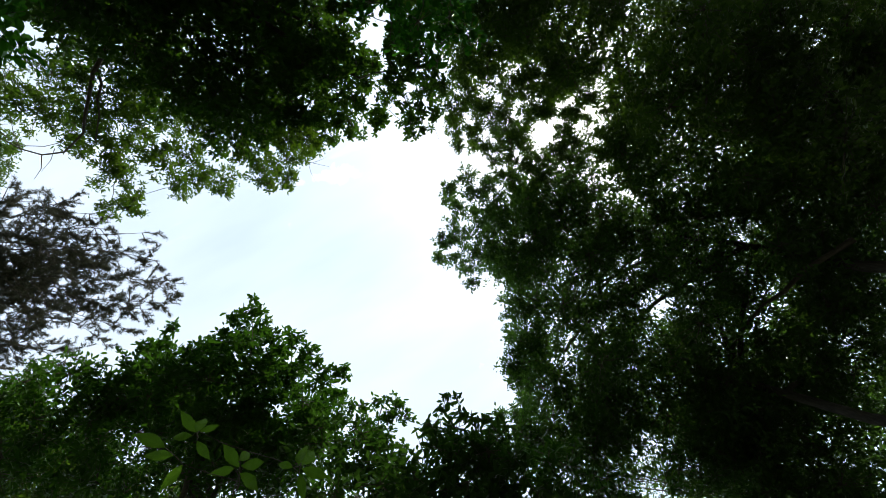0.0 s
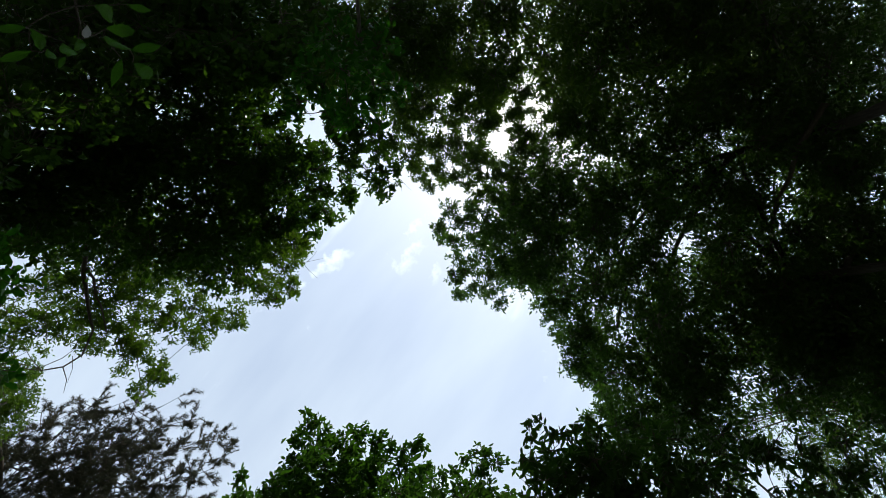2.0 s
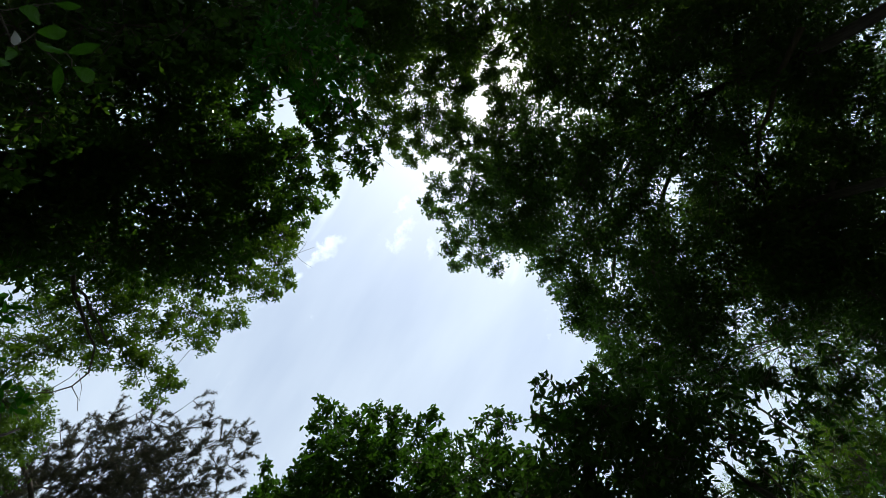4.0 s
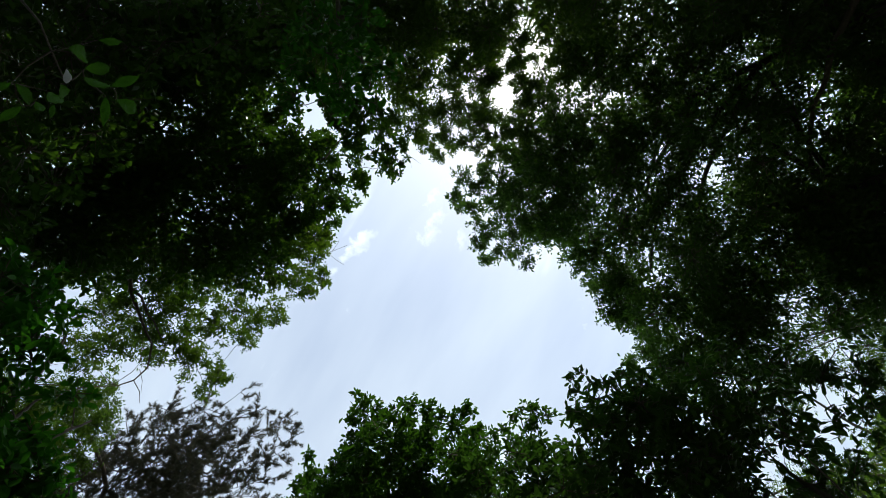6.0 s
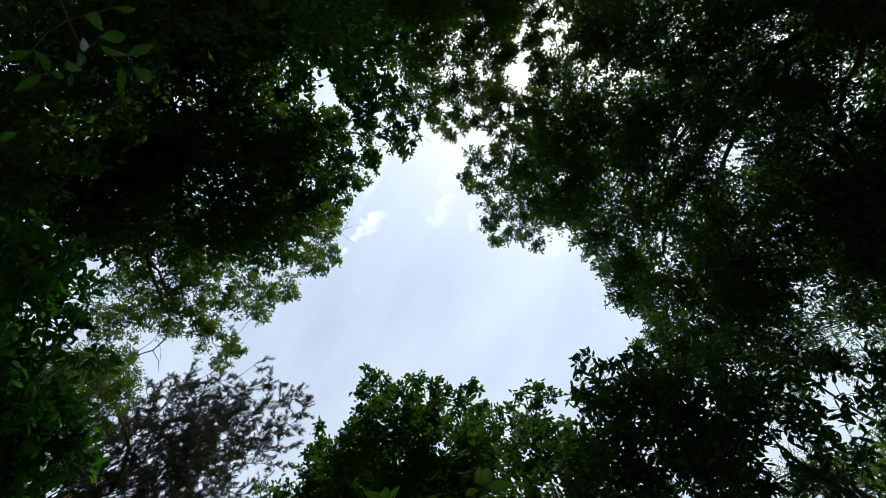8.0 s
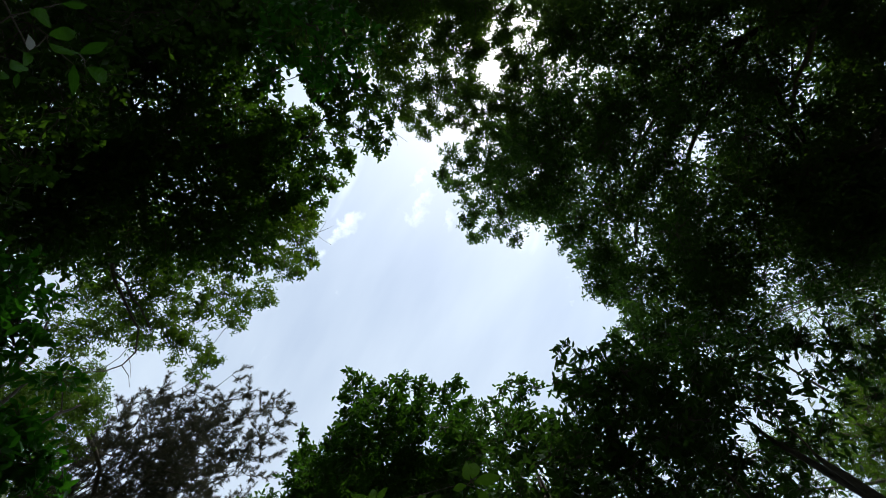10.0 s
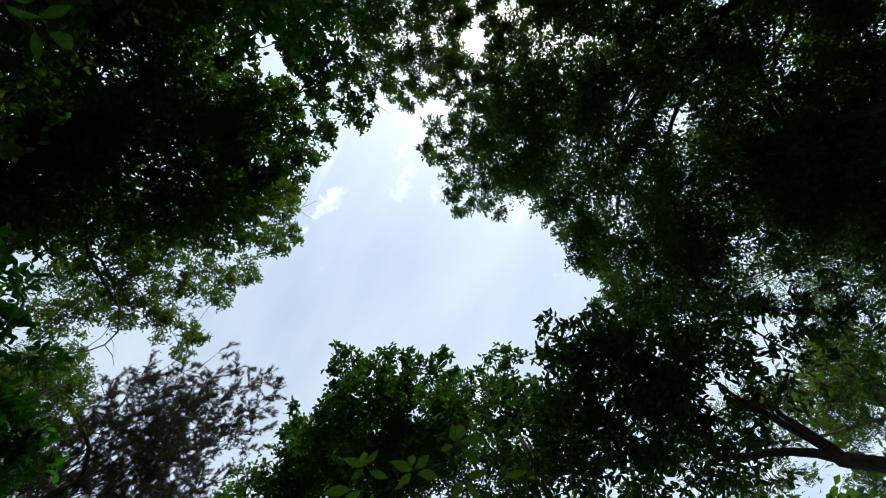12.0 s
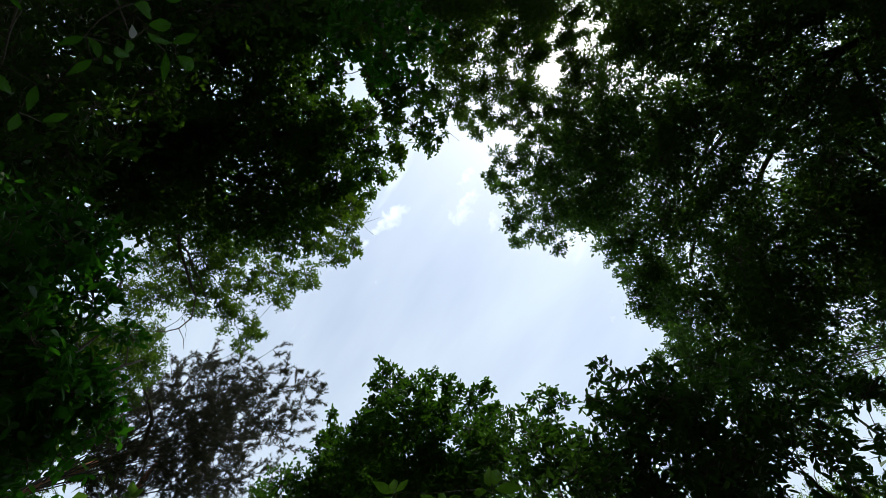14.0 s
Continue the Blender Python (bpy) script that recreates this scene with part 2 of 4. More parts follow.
def arc(p, q, rng, n=6, sag=0.12, rough=0.02):
    """A crooked line from p to q that rises a little on its way."""
    p, q = np.asarray(p, float), np.asarray(q, float)
    s = np.linspace(0, 1, n)[:, None]
    far = np.linalg.norm(q - p)
    bend = np.array([0, 0, sag * far]) + rng.uniform(-0.08, 0.08, 3) * far
    line = p + (q - p) * s + bend * (4 * s * (1 - s)) * 0.6
    kink = np.zeros((n, 3))
    kink[1:-1] = rng.normal(0, rough * far, (n - 2, 3))
    if n > 5:
        kink[1:-1] = (kink[:-2] + 2 * kink[1:-1] + kink[2:]) / 3
    line += kink
    return line


class Pile:
    """Collects pieces of one mesh."""

    def __init__(self):
        self.verts, self.faces, self.count = [], [], 0

    def add(self, verts, faces):
        self.verts.append(verts)
        self.faces.append(faces + self.count)
        self.count += len(verts)

    def mesh(self, name, mat, parent, **more):
        return mesh_from(name, np.concatenate(self.verts), np.concatenate(self.faces), mat, parent, **more)


# blade outline: along, across, lift
BLADE = np.array([(0, 0, 0), (0.3, 0.42, 0.09), (0.72, 0.47, 0.08), (1, 0, -0.10), (0.72, -0.47, 0.08), (0.3, -0.42, 0.09)])
BLADE_FACES = np.array([(0, 1, 2, 3), (0, 3, 4, 5)])
NEEDLE_BLADE = np.array([(0, 0.5, 0), (0, -0.5, 0), (1, 0, 0)])


def blades(at, along, normal, length, width, outline, faces):
    """Leaves as arrays: at, along, normal (n, 3); length, width (n,)."""
    along = unit(along)
    normal = unit(normal - along * (normal * along).sum(-1, keepdims=True))
    across = np.cross(normal, along)
    verts = (at[:, None] + along[:, None] * outline[None, :, :1] * length[:, None, None]
             + across[:, None] * outline[None, :, 1:2] * width[:, None, None]
             + normal[:, None] * outline[None, :, 2:] * width[:, None, None])
    n, k = verts.shape[:2]
    return verts.reshape(-1, 3), (faces[None] + (np.arange(n) * k)[:, None, None]).reshape(-1, faces.shape[1])


KITE = np.array([(0, 0, 0), (0.46, 0.5, 0.10), (1, 0, -0.08), (0.46, -0.5, 0.10)])
KITE_FACES = np.array([(0, 1, 2), (0, 2, 3)])
SPECIES = {
    # leaf length and width, leaves in a whorl, how densely a bough is filled, droop, tilt, how far its leaves spread,
    # the share of them that sit in whorls at the shoots' ends, whether the outline is full, material
    "oak": dict(length=0.100, width=0.040, whorl=6, fill=3.4, droop=0.12, tilt=0.4, spread=1.22, tufted=0.45, full=True, mat=OAK_LEAF),
    "oak_inner": dict(length=0.118, width=0.066, whorl=4, fill=1.6, droop=0.2, tilt=0.55, spread=1.4, tufted=0.2, full=False, mat=OAK_LEAF),
    "lit_oak": dict(length=0.090, width=0.031, whorl=5, fill=2.6, droop=0.18, tilt=0.45, spread=1.25, tufted=0.35, full=False, mat=LIT_OAK_LEAF),
    "small": dict(length=0.092, width=0.034, whorl=3, fill=3.3, droop=0.35, tilt=0.6, spread=1.2, tufted=0.2, full=False, mat=SMALL_LEAF),
    "small_inner": dict(length=0.118, width=0.052, whorl=3, fill=1.45, droop=0.35, tilt=0.65, spread=1.4, tufted=0.15, full=False, mat=SMALL_LEAF),
    "mixed": dict(length=0.088, width=0.033, whorl=3, fill=3.0, droop=0.35, tilt=0.6, spread=1.25, tufted=0.2, full=False, mat=MIXED_LEAF),
    "mixed_inner": dict(length=0.122, width=0.056, whorl=3, fill=1.5, droop=0.25, tilt=0.6, spread=1.4, tufted=0.15, full=False, mat=MIXED_LEAF),
    "broad": dict(length=0.098, width=0.040, whorl=4, fill=3.5, droop=0.0, tilt=0.75, spread=1.2, tufted=0.25, full=True, mat=BROAD_LEAF),
    "chestnut": dict(length=0.135, width=0.050, whorl=2, fill=2.6, droop=0.35, tilt=0.6, spread=1.25, tufted=0.2, full=True, mat=CHESTNUT_LEAF),
    "fresh": dict(length=0.120, width=0.054, whorl=3, fill=2.0, droop=0.4, tilt=0.55, spread=1.3, tufted=0.2, full=True, mat=FRESH_LEAF),
    "far": dict(length=0.42, width=0.24, whorl=4, fill=1.3, droop=0.3, tilt=0.7, spread=1.3, tufted=0.2, full=False, mat=SMALL_LEAF),
}


def foliage(centre, r, kind, rng, density=1.0):
    """Leaves of one bough: a loose cloud of single leaves along its twigs, and whorls at the ends of its shoots."""
    k = SPECIES[kind]
    area = (0.66 if k["full"] else 0.5) * k["length"] * k["width"]
    count = max(int(density * k["fill"] * math.pi * r * r / area), 8)
    reach = k["spread"] * r * np.array([1, 1, 0.7])
    tips_n = min(22, max(7, int(6 + r * 28)))
    tips = unit(rng.normal(size=(tips_n, 3))) * rng.uniform(0.3, 1.0, (tips_n, 1)) ** 0.4 * reach
    m = k["whorl"]
    groups = max(int(count * k["tufted"]) // m, 1)
    single = max(count - groups * m, 4)
    loose = (tips[rng.randint(0, tips_n, single)] * rng.uniform(0, 1, (single, 1)) ** 0.45
             + rng.normal(0, 0.09 * r + 0.02, (single, 3)))
    bunch = tips[rng.randint(0, tips_n, groups)] * rng.uniform(0.75, 1.0, (groups, 1)) + rng.normal(0, 0.1 * r + 0.01, (groups, 3))
    which = np.repeat(np.arange(groups), m)
    ang = np.concatenate([rng.uniform(0, 2 * np.pi, single),
                          rng.uniform(0, 2 * np.pi, groups)[which] + np.tile(np.arange(m), groups) * 2 * np.pi / m + rng.normal(0, 0.3, groups * m)])
    spot = np.concatenate([loose, bunch[which]])
    out = np.stack([np.cos(ang), np.sin(ang), rng.normal(0, 0.45, len(ang))], 1)
    along = out + unit(spot) * 0.35 + np.array([0, 0, -1.0]) * k["droop"]
    normal = np.array([0, 0, 1.0]) + rng.normal(0, k["tilt"] * 0.8, out.shape)
    size = rng.uniform(0.6, 1.15, len(ang))
    length = k["length"] * size
    at = centre + spot - unit(along) * length[:, None] * 0.4 * (np.arange(len(ang)) < single)[:, None]
    verts, faces = blades(at, along, normal, length, k["width"] * size * rng.uniform(0.8, 1.15, len(ang)),
                          *((BLADE, BLADE_FACES) if k["full"] else (KITE, KITE_FACES)))
    return verts, faces, centre + tips


def needles(line, rng, thick):
    """A pine bough: side branches off its line, short shoots on them, and a brush of needles at each shoot's end."""
    wood, leaf = Pile(), Pile()
    spots, dirs = [], []
    axis = unit(line[-1] - line[3])
    for n in range(max(14, int(26 * thick))):
        s = rng.uniform(3.2, len(line) - 1.01)
        i = int(s)
        b = line[i] + (line[i + 1] - line[i]) * (s - i)
        v = unit(axis * 0.55 + rng.normal(0, 0.75, 3) * np.array([1, 1, 0.45]))
        l = thick * rng.uniform(0.45, 1.0) * (1.25 - 0.07 * s)
        mid = b + v * l * 0.55 + rng.normal(0, 0.05, 3)
        end = b + v * l + np.array([0, 0, 0.06])
        wood.add(*tube(np.array([b, mid, end]), (0.012, 0.009, 0.005), 4))
        for _ in range(rng.randint(8, 12)):
            q = rng.uniform(0.25, 1.0)
            at = b + (mid - b) * q * 2 if q < 0.5 else mid + (end - mid) * (q - 0.5) * 2
            w = unit(v * 0.7 + rng.normal(0, 0.6, 3) * np.array([1, 1, 0.6]) + np.array([0, 0, 0.3]))
            tip = at + w * rng.uniform(0.06, 0.20)
            wood.add(*tube(np.array([at, tip]), (0.006, 0.004), 3))
            spots.append(tip)
            dirs.append(w)
    spots.append(line[-1])
    dirs.append(axis)
    spots, dirs = np.array(spots), np.array(dirs)
    m = 46
    which = np.repeat(np.arange(len(spots)), m)
    along = unit(dirs[which] * 0.5 + unit(rng.normal(size=(len(which), 3))) * 0.85)
    at = spots[which] - dirs[which] * rng.uniform(-0.01, 0.12, (len(which), 1))
    leaf.add(*blades(at, along, rng.normal(size=along.shape), rng.uniform(0.07, 0.115, len(which)),
                     np.full(len(which), 0.0085), NEEDLE_BLADE, np.array([(0, 1, 2)])))
    return wood, leaf


# the opening between the crowns, and smaller chinks in them, fitted to the camera's view: slopes x / height and y /
# height from the eye
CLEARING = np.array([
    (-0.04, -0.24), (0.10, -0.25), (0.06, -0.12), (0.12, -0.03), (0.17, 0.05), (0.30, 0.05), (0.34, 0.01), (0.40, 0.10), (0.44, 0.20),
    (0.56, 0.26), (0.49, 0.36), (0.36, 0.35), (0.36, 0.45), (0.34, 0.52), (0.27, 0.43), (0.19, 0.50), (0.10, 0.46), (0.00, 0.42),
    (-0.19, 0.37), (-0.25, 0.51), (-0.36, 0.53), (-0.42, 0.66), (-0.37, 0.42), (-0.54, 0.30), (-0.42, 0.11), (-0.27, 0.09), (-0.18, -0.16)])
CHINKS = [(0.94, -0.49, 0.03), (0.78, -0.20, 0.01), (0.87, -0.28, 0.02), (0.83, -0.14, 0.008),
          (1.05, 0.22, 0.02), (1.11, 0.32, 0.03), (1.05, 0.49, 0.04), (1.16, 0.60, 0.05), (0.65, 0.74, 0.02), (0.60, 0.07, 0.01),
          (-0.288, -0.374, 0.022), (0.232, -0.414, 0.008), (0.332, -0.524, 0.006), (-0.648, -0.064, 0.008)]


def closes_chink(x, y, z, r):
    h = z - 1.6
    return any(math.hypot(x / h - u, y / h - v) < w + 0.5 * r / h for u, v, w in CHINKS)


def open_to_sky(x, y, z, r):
    """Whether a bough would hang into the clearing or close a chink, as seen from the camera's eye."""
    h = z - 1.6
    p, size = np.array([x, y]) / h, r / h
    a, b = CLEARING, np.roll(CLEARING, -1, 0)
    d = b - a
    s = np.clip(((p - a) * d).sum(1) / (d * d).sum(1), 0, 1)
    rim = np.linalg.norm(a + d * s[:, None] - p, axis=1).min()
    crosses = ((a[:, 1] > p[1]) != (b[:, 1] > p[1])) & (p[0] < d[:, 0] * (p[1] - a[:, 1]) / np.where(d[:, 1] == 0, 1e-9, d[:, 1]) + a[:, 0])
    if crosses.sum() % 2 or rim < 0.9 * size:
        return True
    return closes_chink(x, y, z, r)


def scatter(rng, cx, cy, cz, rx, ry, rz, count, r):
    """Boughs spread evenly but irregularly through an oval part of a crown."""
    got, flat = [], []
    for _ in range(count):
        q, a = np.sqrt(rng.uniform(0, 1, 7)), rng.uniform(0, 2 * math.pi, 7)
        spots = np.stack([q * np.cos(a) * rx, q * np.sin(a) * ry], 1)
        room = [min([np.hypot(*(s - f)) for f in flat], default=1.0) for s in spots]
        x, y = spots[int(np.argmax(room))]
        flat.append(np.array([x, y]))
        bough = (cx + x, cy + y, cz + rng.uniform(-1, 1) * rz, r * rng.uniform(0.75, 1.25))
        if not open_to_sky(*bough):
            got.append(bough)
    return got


def groups_of(points, k, rng):
    """Sorts points into k neighbourhoods."""
    centres = points[rng.choice(len(points), k, replace=False)]
    for _ in range(8):
        nearest = ((points[:, None] - centres[None]) ** 2).sum(-1).argmin(1)
        centres = np.array([points[nearest == i].mean(0) if (nearest == i).any() else centres[i] for i in range(k)])
    return nearest, centres


def tree(name, label, kind, base, top, girth, boughs, seed, group, bark=DARK_BARK, parts=(), density=1.0, forks=(), category="tree"):
    """A tree: trunk from base to top, limbs to each neighbourhood of boughs, and on each bough its twigs and leaves.
    parts: rows (kind, density, boughs) of other looks on the same tree. forks: where the limbs of a forked trunk end."""
    rng = np.random.RandomState(seed)
    thing = tagged(empty(name, base[0], base[1]), label, category, group)
    sets = [(kind, density, b) for b in boughs] + [(k, d, b) for k, d, more in parts for b in more]
    # leave out boughs that cover a chink in the camera's view
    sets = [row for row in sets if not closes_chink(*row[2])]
    at = np.array([b[2][:3] for b in sets], float)
    top = np.asarray(top, float)
    foot = np.array([base[0], base[1], -0.25])
    trunk = arc(foot, top, rng, 14, 0.0, 0.007)
    trunk[0] = foot
    radii = np.linspace(girth, girth * (0.72 if len(forks) else 0.28), 14)
    radii[0], radii[1] = girth * 1.5, girth * 1.08
    mesh_from("trunk", *tube(trunk, radii, 14, 0.07, rng), bark, thing, smooth=True)
    k = len(forks) or max(2, min(len(at) // 7, 12))
    if forks:
        centres = np.array(forks, float)
        nearest = ((at[:, None] - centres[None]) ** 2).sum(-1).argmin(1)
    else:
        nearest, centres = groups_of(at, k, rng)
    for i in range(k):
        mine = np.flatnonzero(nearest == i)
        if not len(mine):
            continue
        level = float(np.clip(0.8 + 0.4 * (centres[i][2] / top[2] - 0.75) + rng.uniform(-0.05, 0.1), 0.7, 0.98))
        root = np.array([np.interp(level, np.linspace(0, 1, 14), trunk[:, a]) for a in range(3)])
        goal = root + (centres[i] - root) * 0.8 + np.array([0, 0, 0.8])
        if forks:
            root, goal = top - (top - trunk[-2]) * 0.2, centres[i]
        far = np.linalg.norm(goal - root)
        thick = girth * 0.55 if forks else min(girth * 0.36, 0.018 + 0.012 * far)
        spine = arc(root, goal, rng, 8, 0.2)
        limb = mesh_from("limb", *tube(spine, np.linspace(thick, thick * 0.35, 8), 8, 0.06, rng), bark, thing, smooth=True)
        # each bough grows from the nearest wood that is already there
        wood_at, wood_r = list(spine[4:]), [thick * 0.3] * 4
        for j in sorted(mine, key=lambda n: np.linalg.norm(at[n] - goal)):
            species, dens, (x, y, z, r) = sets[j]
            centre = at[j]
            w = int(np.argmin(np.linalg.norm(np.array(wood_at) - centre, axis=1)))
            thin = max(wood_r[w] * 0.8, 0.006)
            line = arc(wood_at[w], centre, rng, 5, 0.05)
            wood_at += [line[2], centre]
            wood_r += [thin * 0.9, thin * 0.75]
            wood = Pile()
            wood.add(*tube(line, np.linspace(thin, thin * 0.6, 5), 5))
            verts, faces, tips = foliage(centre, r, species, rng, dens)
            for tip in tips:
                wood.add(*tube(np.array([centre, tip]), (0.006, 0.002), 3))
            wood.mesh("bough", TWIG_BARK, limb, kind="stuff")
            mesh_from("foliage", verts, faces, SPECIES[species]["mat"], limb, kind="stuff")
    return thing


# ---------------------------------------------------------------- ground
def make_ground():
    rng = np.random.RandomState(5)
    ring = np.concatenate([np.linspace(0, 24, 25), np.geomspace(28, 2500, 14)])
    ang = np.linspace(0, 2 * np.pi, 49)[:-1]
    verts = [(r * math.cos(a), r * math.sin(a), rng.uniform(-0.06, 0.06) if 1 < r < 40 else 0.0) for r in ring[1:] for a in ang]
    bm = bmesh.new()
    vs = [bm.verts.new(v) for v in verts]
    mid = bm.verts.new((0, 0, 0))
    for j in range(48):
        bm.faces.new((mid, vs[j], vs[(j + 1) % 48]))
        for i in range(len(ring) - 2):
            a, b = i * 48 + j, i * 48 + (j + 1) % 48
            bm.faces.new((vs[a], vs[a + 48], vs[b + 48], vs[b]))
    me = bpy.data.meshes.new("ground")
    bm.to_mesh(me)
    bm.free()
    me.materials.append(FLOOR_TONE)
    tagged(new("ground", me), "forest floor, unseen, greened to tint the light it bounces up", "ground", kind="structure")


make_ground()

# ---------------------------------------------------------------- trees round the clearing
GROVE = "trees round the clearing"
OAK_EDGE = [
    (-0.67, -1.69, 9.07, 0.27), (-0.48, -2.29, 9.59, 0.20), (-0.88, -2.60, 9.61, 0.29), (-1.06, -2.01, 8.11, 0.26),
    (-1.40, -2.19, 8.35, 0.25), (-1.81, -2.07, 9.44, 0.29), (-1.35, -1.48, 8.88, 0.27), (-1.69, -1.14, 9.18, 0.34),
    (-2.13, -0.77, 9.54, 0.36), (-2.21, -1.00, 9.00, 0.40), (-2.46, -0.56, 9.09, 0.34), (-1.73, -1.41, 8.51, 0.25),
    (-2.23, -2.06, 8.25, 0.30), (-2.55, -2.47, 8.56, 0.28), (-2.73, -1.48, 8.63, 0.51),
]

OAK_RIM = [
    (-1.50, -2.69, 8.80, 0.24), (-1.00, -2.46, 8.38, 0.22), (-1.25, -2.68, 8.38, 0.22), (-0.76, -2.46, 8.10, 0.19),
    (-0.61, -2.60, 8.91, 0.19), (-1.44, -2.52, 7.96, 0.14), (-0.87, -1.78, 8.20, 0.12), (-1.79, -2.18, 8.77, 0.16),
    (-0.61, -1.75, 8.11, 0.14), (-0.35, -1.65, 8.66, 0.10), (-1.35, -2.03, 9.51, 0.20), (-2.44, -2.83, 8.54, 0.28),
    (-2.15, -1.72, 8.13, 0.26), (-2.14, -2.17, 9.17, 0.22), (-1.99, -1.52, 8.11, 0.21), (-1.89, -1.27, 8.64, 0.20),
    (-2.10, -1.90, 9.09, 0.16), (-3.19, -0.20, 9.74, 0.30), (-2.84, -0.01, 9.25, 0.22), (-3.21, 0.04, 9.45, 0.26),
    (-1.63, -2.70, 8.47, 0.13), (-1.88, -3.32, 9.35, 0.14), (-1.59, -2.47, 8.51, 0.13), (-1.76, -2.95, 8.27, 0.11),
]

# rim and side boughs of the same oak that carry the sunlit leaf colour
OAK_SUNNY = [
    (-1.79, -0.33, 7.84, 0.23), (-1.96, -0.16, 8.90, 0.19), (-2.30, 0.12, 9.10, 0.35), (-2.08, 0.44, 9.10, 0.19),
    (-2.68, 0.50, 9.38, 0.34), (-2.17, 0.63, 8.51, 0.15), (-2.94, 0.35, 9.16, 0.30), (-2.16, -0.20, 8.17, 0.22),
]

OAK_LIT = [
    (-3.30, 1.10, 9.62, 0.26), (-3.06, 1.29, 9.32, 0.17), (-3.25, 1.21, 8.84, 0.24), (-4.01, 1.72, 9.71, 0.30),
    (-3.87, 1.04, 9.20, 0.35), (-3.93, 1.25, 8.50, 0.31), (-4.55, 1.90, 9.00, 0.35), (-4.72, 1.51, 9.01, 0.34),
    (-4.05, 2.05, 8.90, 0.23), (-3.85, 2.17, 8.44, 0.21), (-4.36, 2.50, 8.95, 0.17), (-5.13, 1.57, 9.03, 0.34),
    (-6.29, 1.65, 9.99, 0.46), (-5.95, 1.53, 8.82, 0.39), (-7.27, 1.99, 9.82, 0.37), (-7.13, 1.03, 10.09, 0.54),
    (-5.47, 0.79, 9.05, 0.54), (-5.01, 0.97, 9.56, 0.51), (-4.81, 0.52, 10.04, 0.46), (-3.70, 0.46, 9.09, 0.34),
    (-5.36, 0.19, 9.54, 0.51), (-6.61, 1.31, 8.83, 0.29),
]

NORTH_RIM = [
    (2.03, -3.32, 11.35, 0.28), (1.56, -3.65, 10.60, 0.26), (1.62, -3.77, 9.96, 0.24), (2.67, -3.40, 11.14, 0.28),
    (2.46, -4.57, 10.88, 0.20), (2.53, -3.54, 9.64, 0.20), (1.85, -2.43, 9.61, 0.20), (2.55, -3.58, 10.43, 0.16),
    (1.64, -3.80, 11.65, 0.26), (0.89, -3.19, 9.72, 0.24), (2.45, -4.53, 9.78, 0.15), (3.07, -5.44, 10.69, 0.17),
    (3.84, -5.26, 11.23, 0.28), (1.82, -4.70, 10.35, 0.25), (2.19, -5.36, 10.23, 0.22), (1.18, -2.16, 9.61, 0.15),
    (1.54, -2.09, 10.25, 0.16), (2.24, -4.38, 10.69, 0.20), (2.38, -4.11, 10.71, 0.15), (1.99, -4.47, 11.07, 0.21),
    (2.46, -4.71, 10.74, 0.20), (1.78, -5.09, 10.81, 0.20), (2.30, -5.32, 11.22, 0.18), (1.52, -5.03, 11.39, 0.21),
    (3.04, -4.90, 11.26, 0.14), (2.93, -4.70, 10.09, 0.15), (1.01, -3.12, 10.77, 0.13), (1.28, -2.80, 9.81, 0.12),
    (2.12, -3.82, 10.76, 0.13),
]

SHADED_GAPS = [
    (6.71, 0.12, 9.47, 0.37), (6.82, 0.39, 9.21, 0.36), (6.68, 0.73, 9.25, 0.33), (7.64, -0.01, 9.92, 0.33),
    (6.66, 0.60, 9.56, 0.29), (4.92, -4.87, 9.59, 0.38), (5.23, -4.50, 9.60, 0.35), (4.68, -2.70, 8.69, 0.31),
    (4.51, -2.28, 8.61, 0.28), (5.06, -2.11, 9.12, 0.30), (5.20, -2.20, 9.98, 0.24), (4.24, -4.37, 8.31, 0.24),
    (4.49, -3.19, 8.84, 0.29), (4.64, -2.84, 8.85, 0.26), (3.95, -1.10, 8.75, 0.29), (5.01, -0.92, 9.88, 0.33),
    (4.79, -0.61, 8.89, 0.32), (5.54, -0.20, 9.71, 0.30), (6.72, -0.58, 9.57, 0.32), (4.56, -0.23, 9.25, 0.25),
]

FAR_ROUND = [
    (-8.27, 3.12, 10.79, 0.64), (-9.00, 3.66, 12.21, 0.48), (-9.59, 3.91, 11.75, 0.70), (-8.06, 3.74, 10.94, 0.48),
    (-9.66, 3.34, 11.22, 0.70), (-9.48, 3.87, 10.77, 0.67), (-8.96, 4.36, 11.23, 0.70),
]

BROAD_EDGE = [
    (-1.01, 2.05, 6.77, 0.15), (-1.28, 2.64, 7.65, 0.15), (-0.82, 2.59, 7.82, 0.19), (-1.06, 2.83, 7.82, 0.25),
    (-0.46, 2.64, 8.05, 0.21), (-0.54, 2.61, 7.32, 0.23), (-0.07, 2.63, 7.86, 0.17), (0.09, 2.44, 7.05, 0.13),
    (0.43, 2.28, 6.77, 0.13), (0.29, 2.72, 7.38, 0.21), (0.68, 2.97, 7.61, 0.14), (0.61, 3.40, 7.99, 0.29),
    (-0.16, 2.98, 7.73, 0.31), (-0.72, 2.81, 7.05, 0.35), (-1.21, 2.96, 7.43, 0.25), (-1.45, 3.29, 7.63, 0.20),
    (-1.48, 3.05, 7.11, 0.12), (-2.10, 3.33, 7.92, 0.12), (-1.99, 3.63, 7.93, 0.23), (-2.07, 3.61, 7.48, 0.17),
]

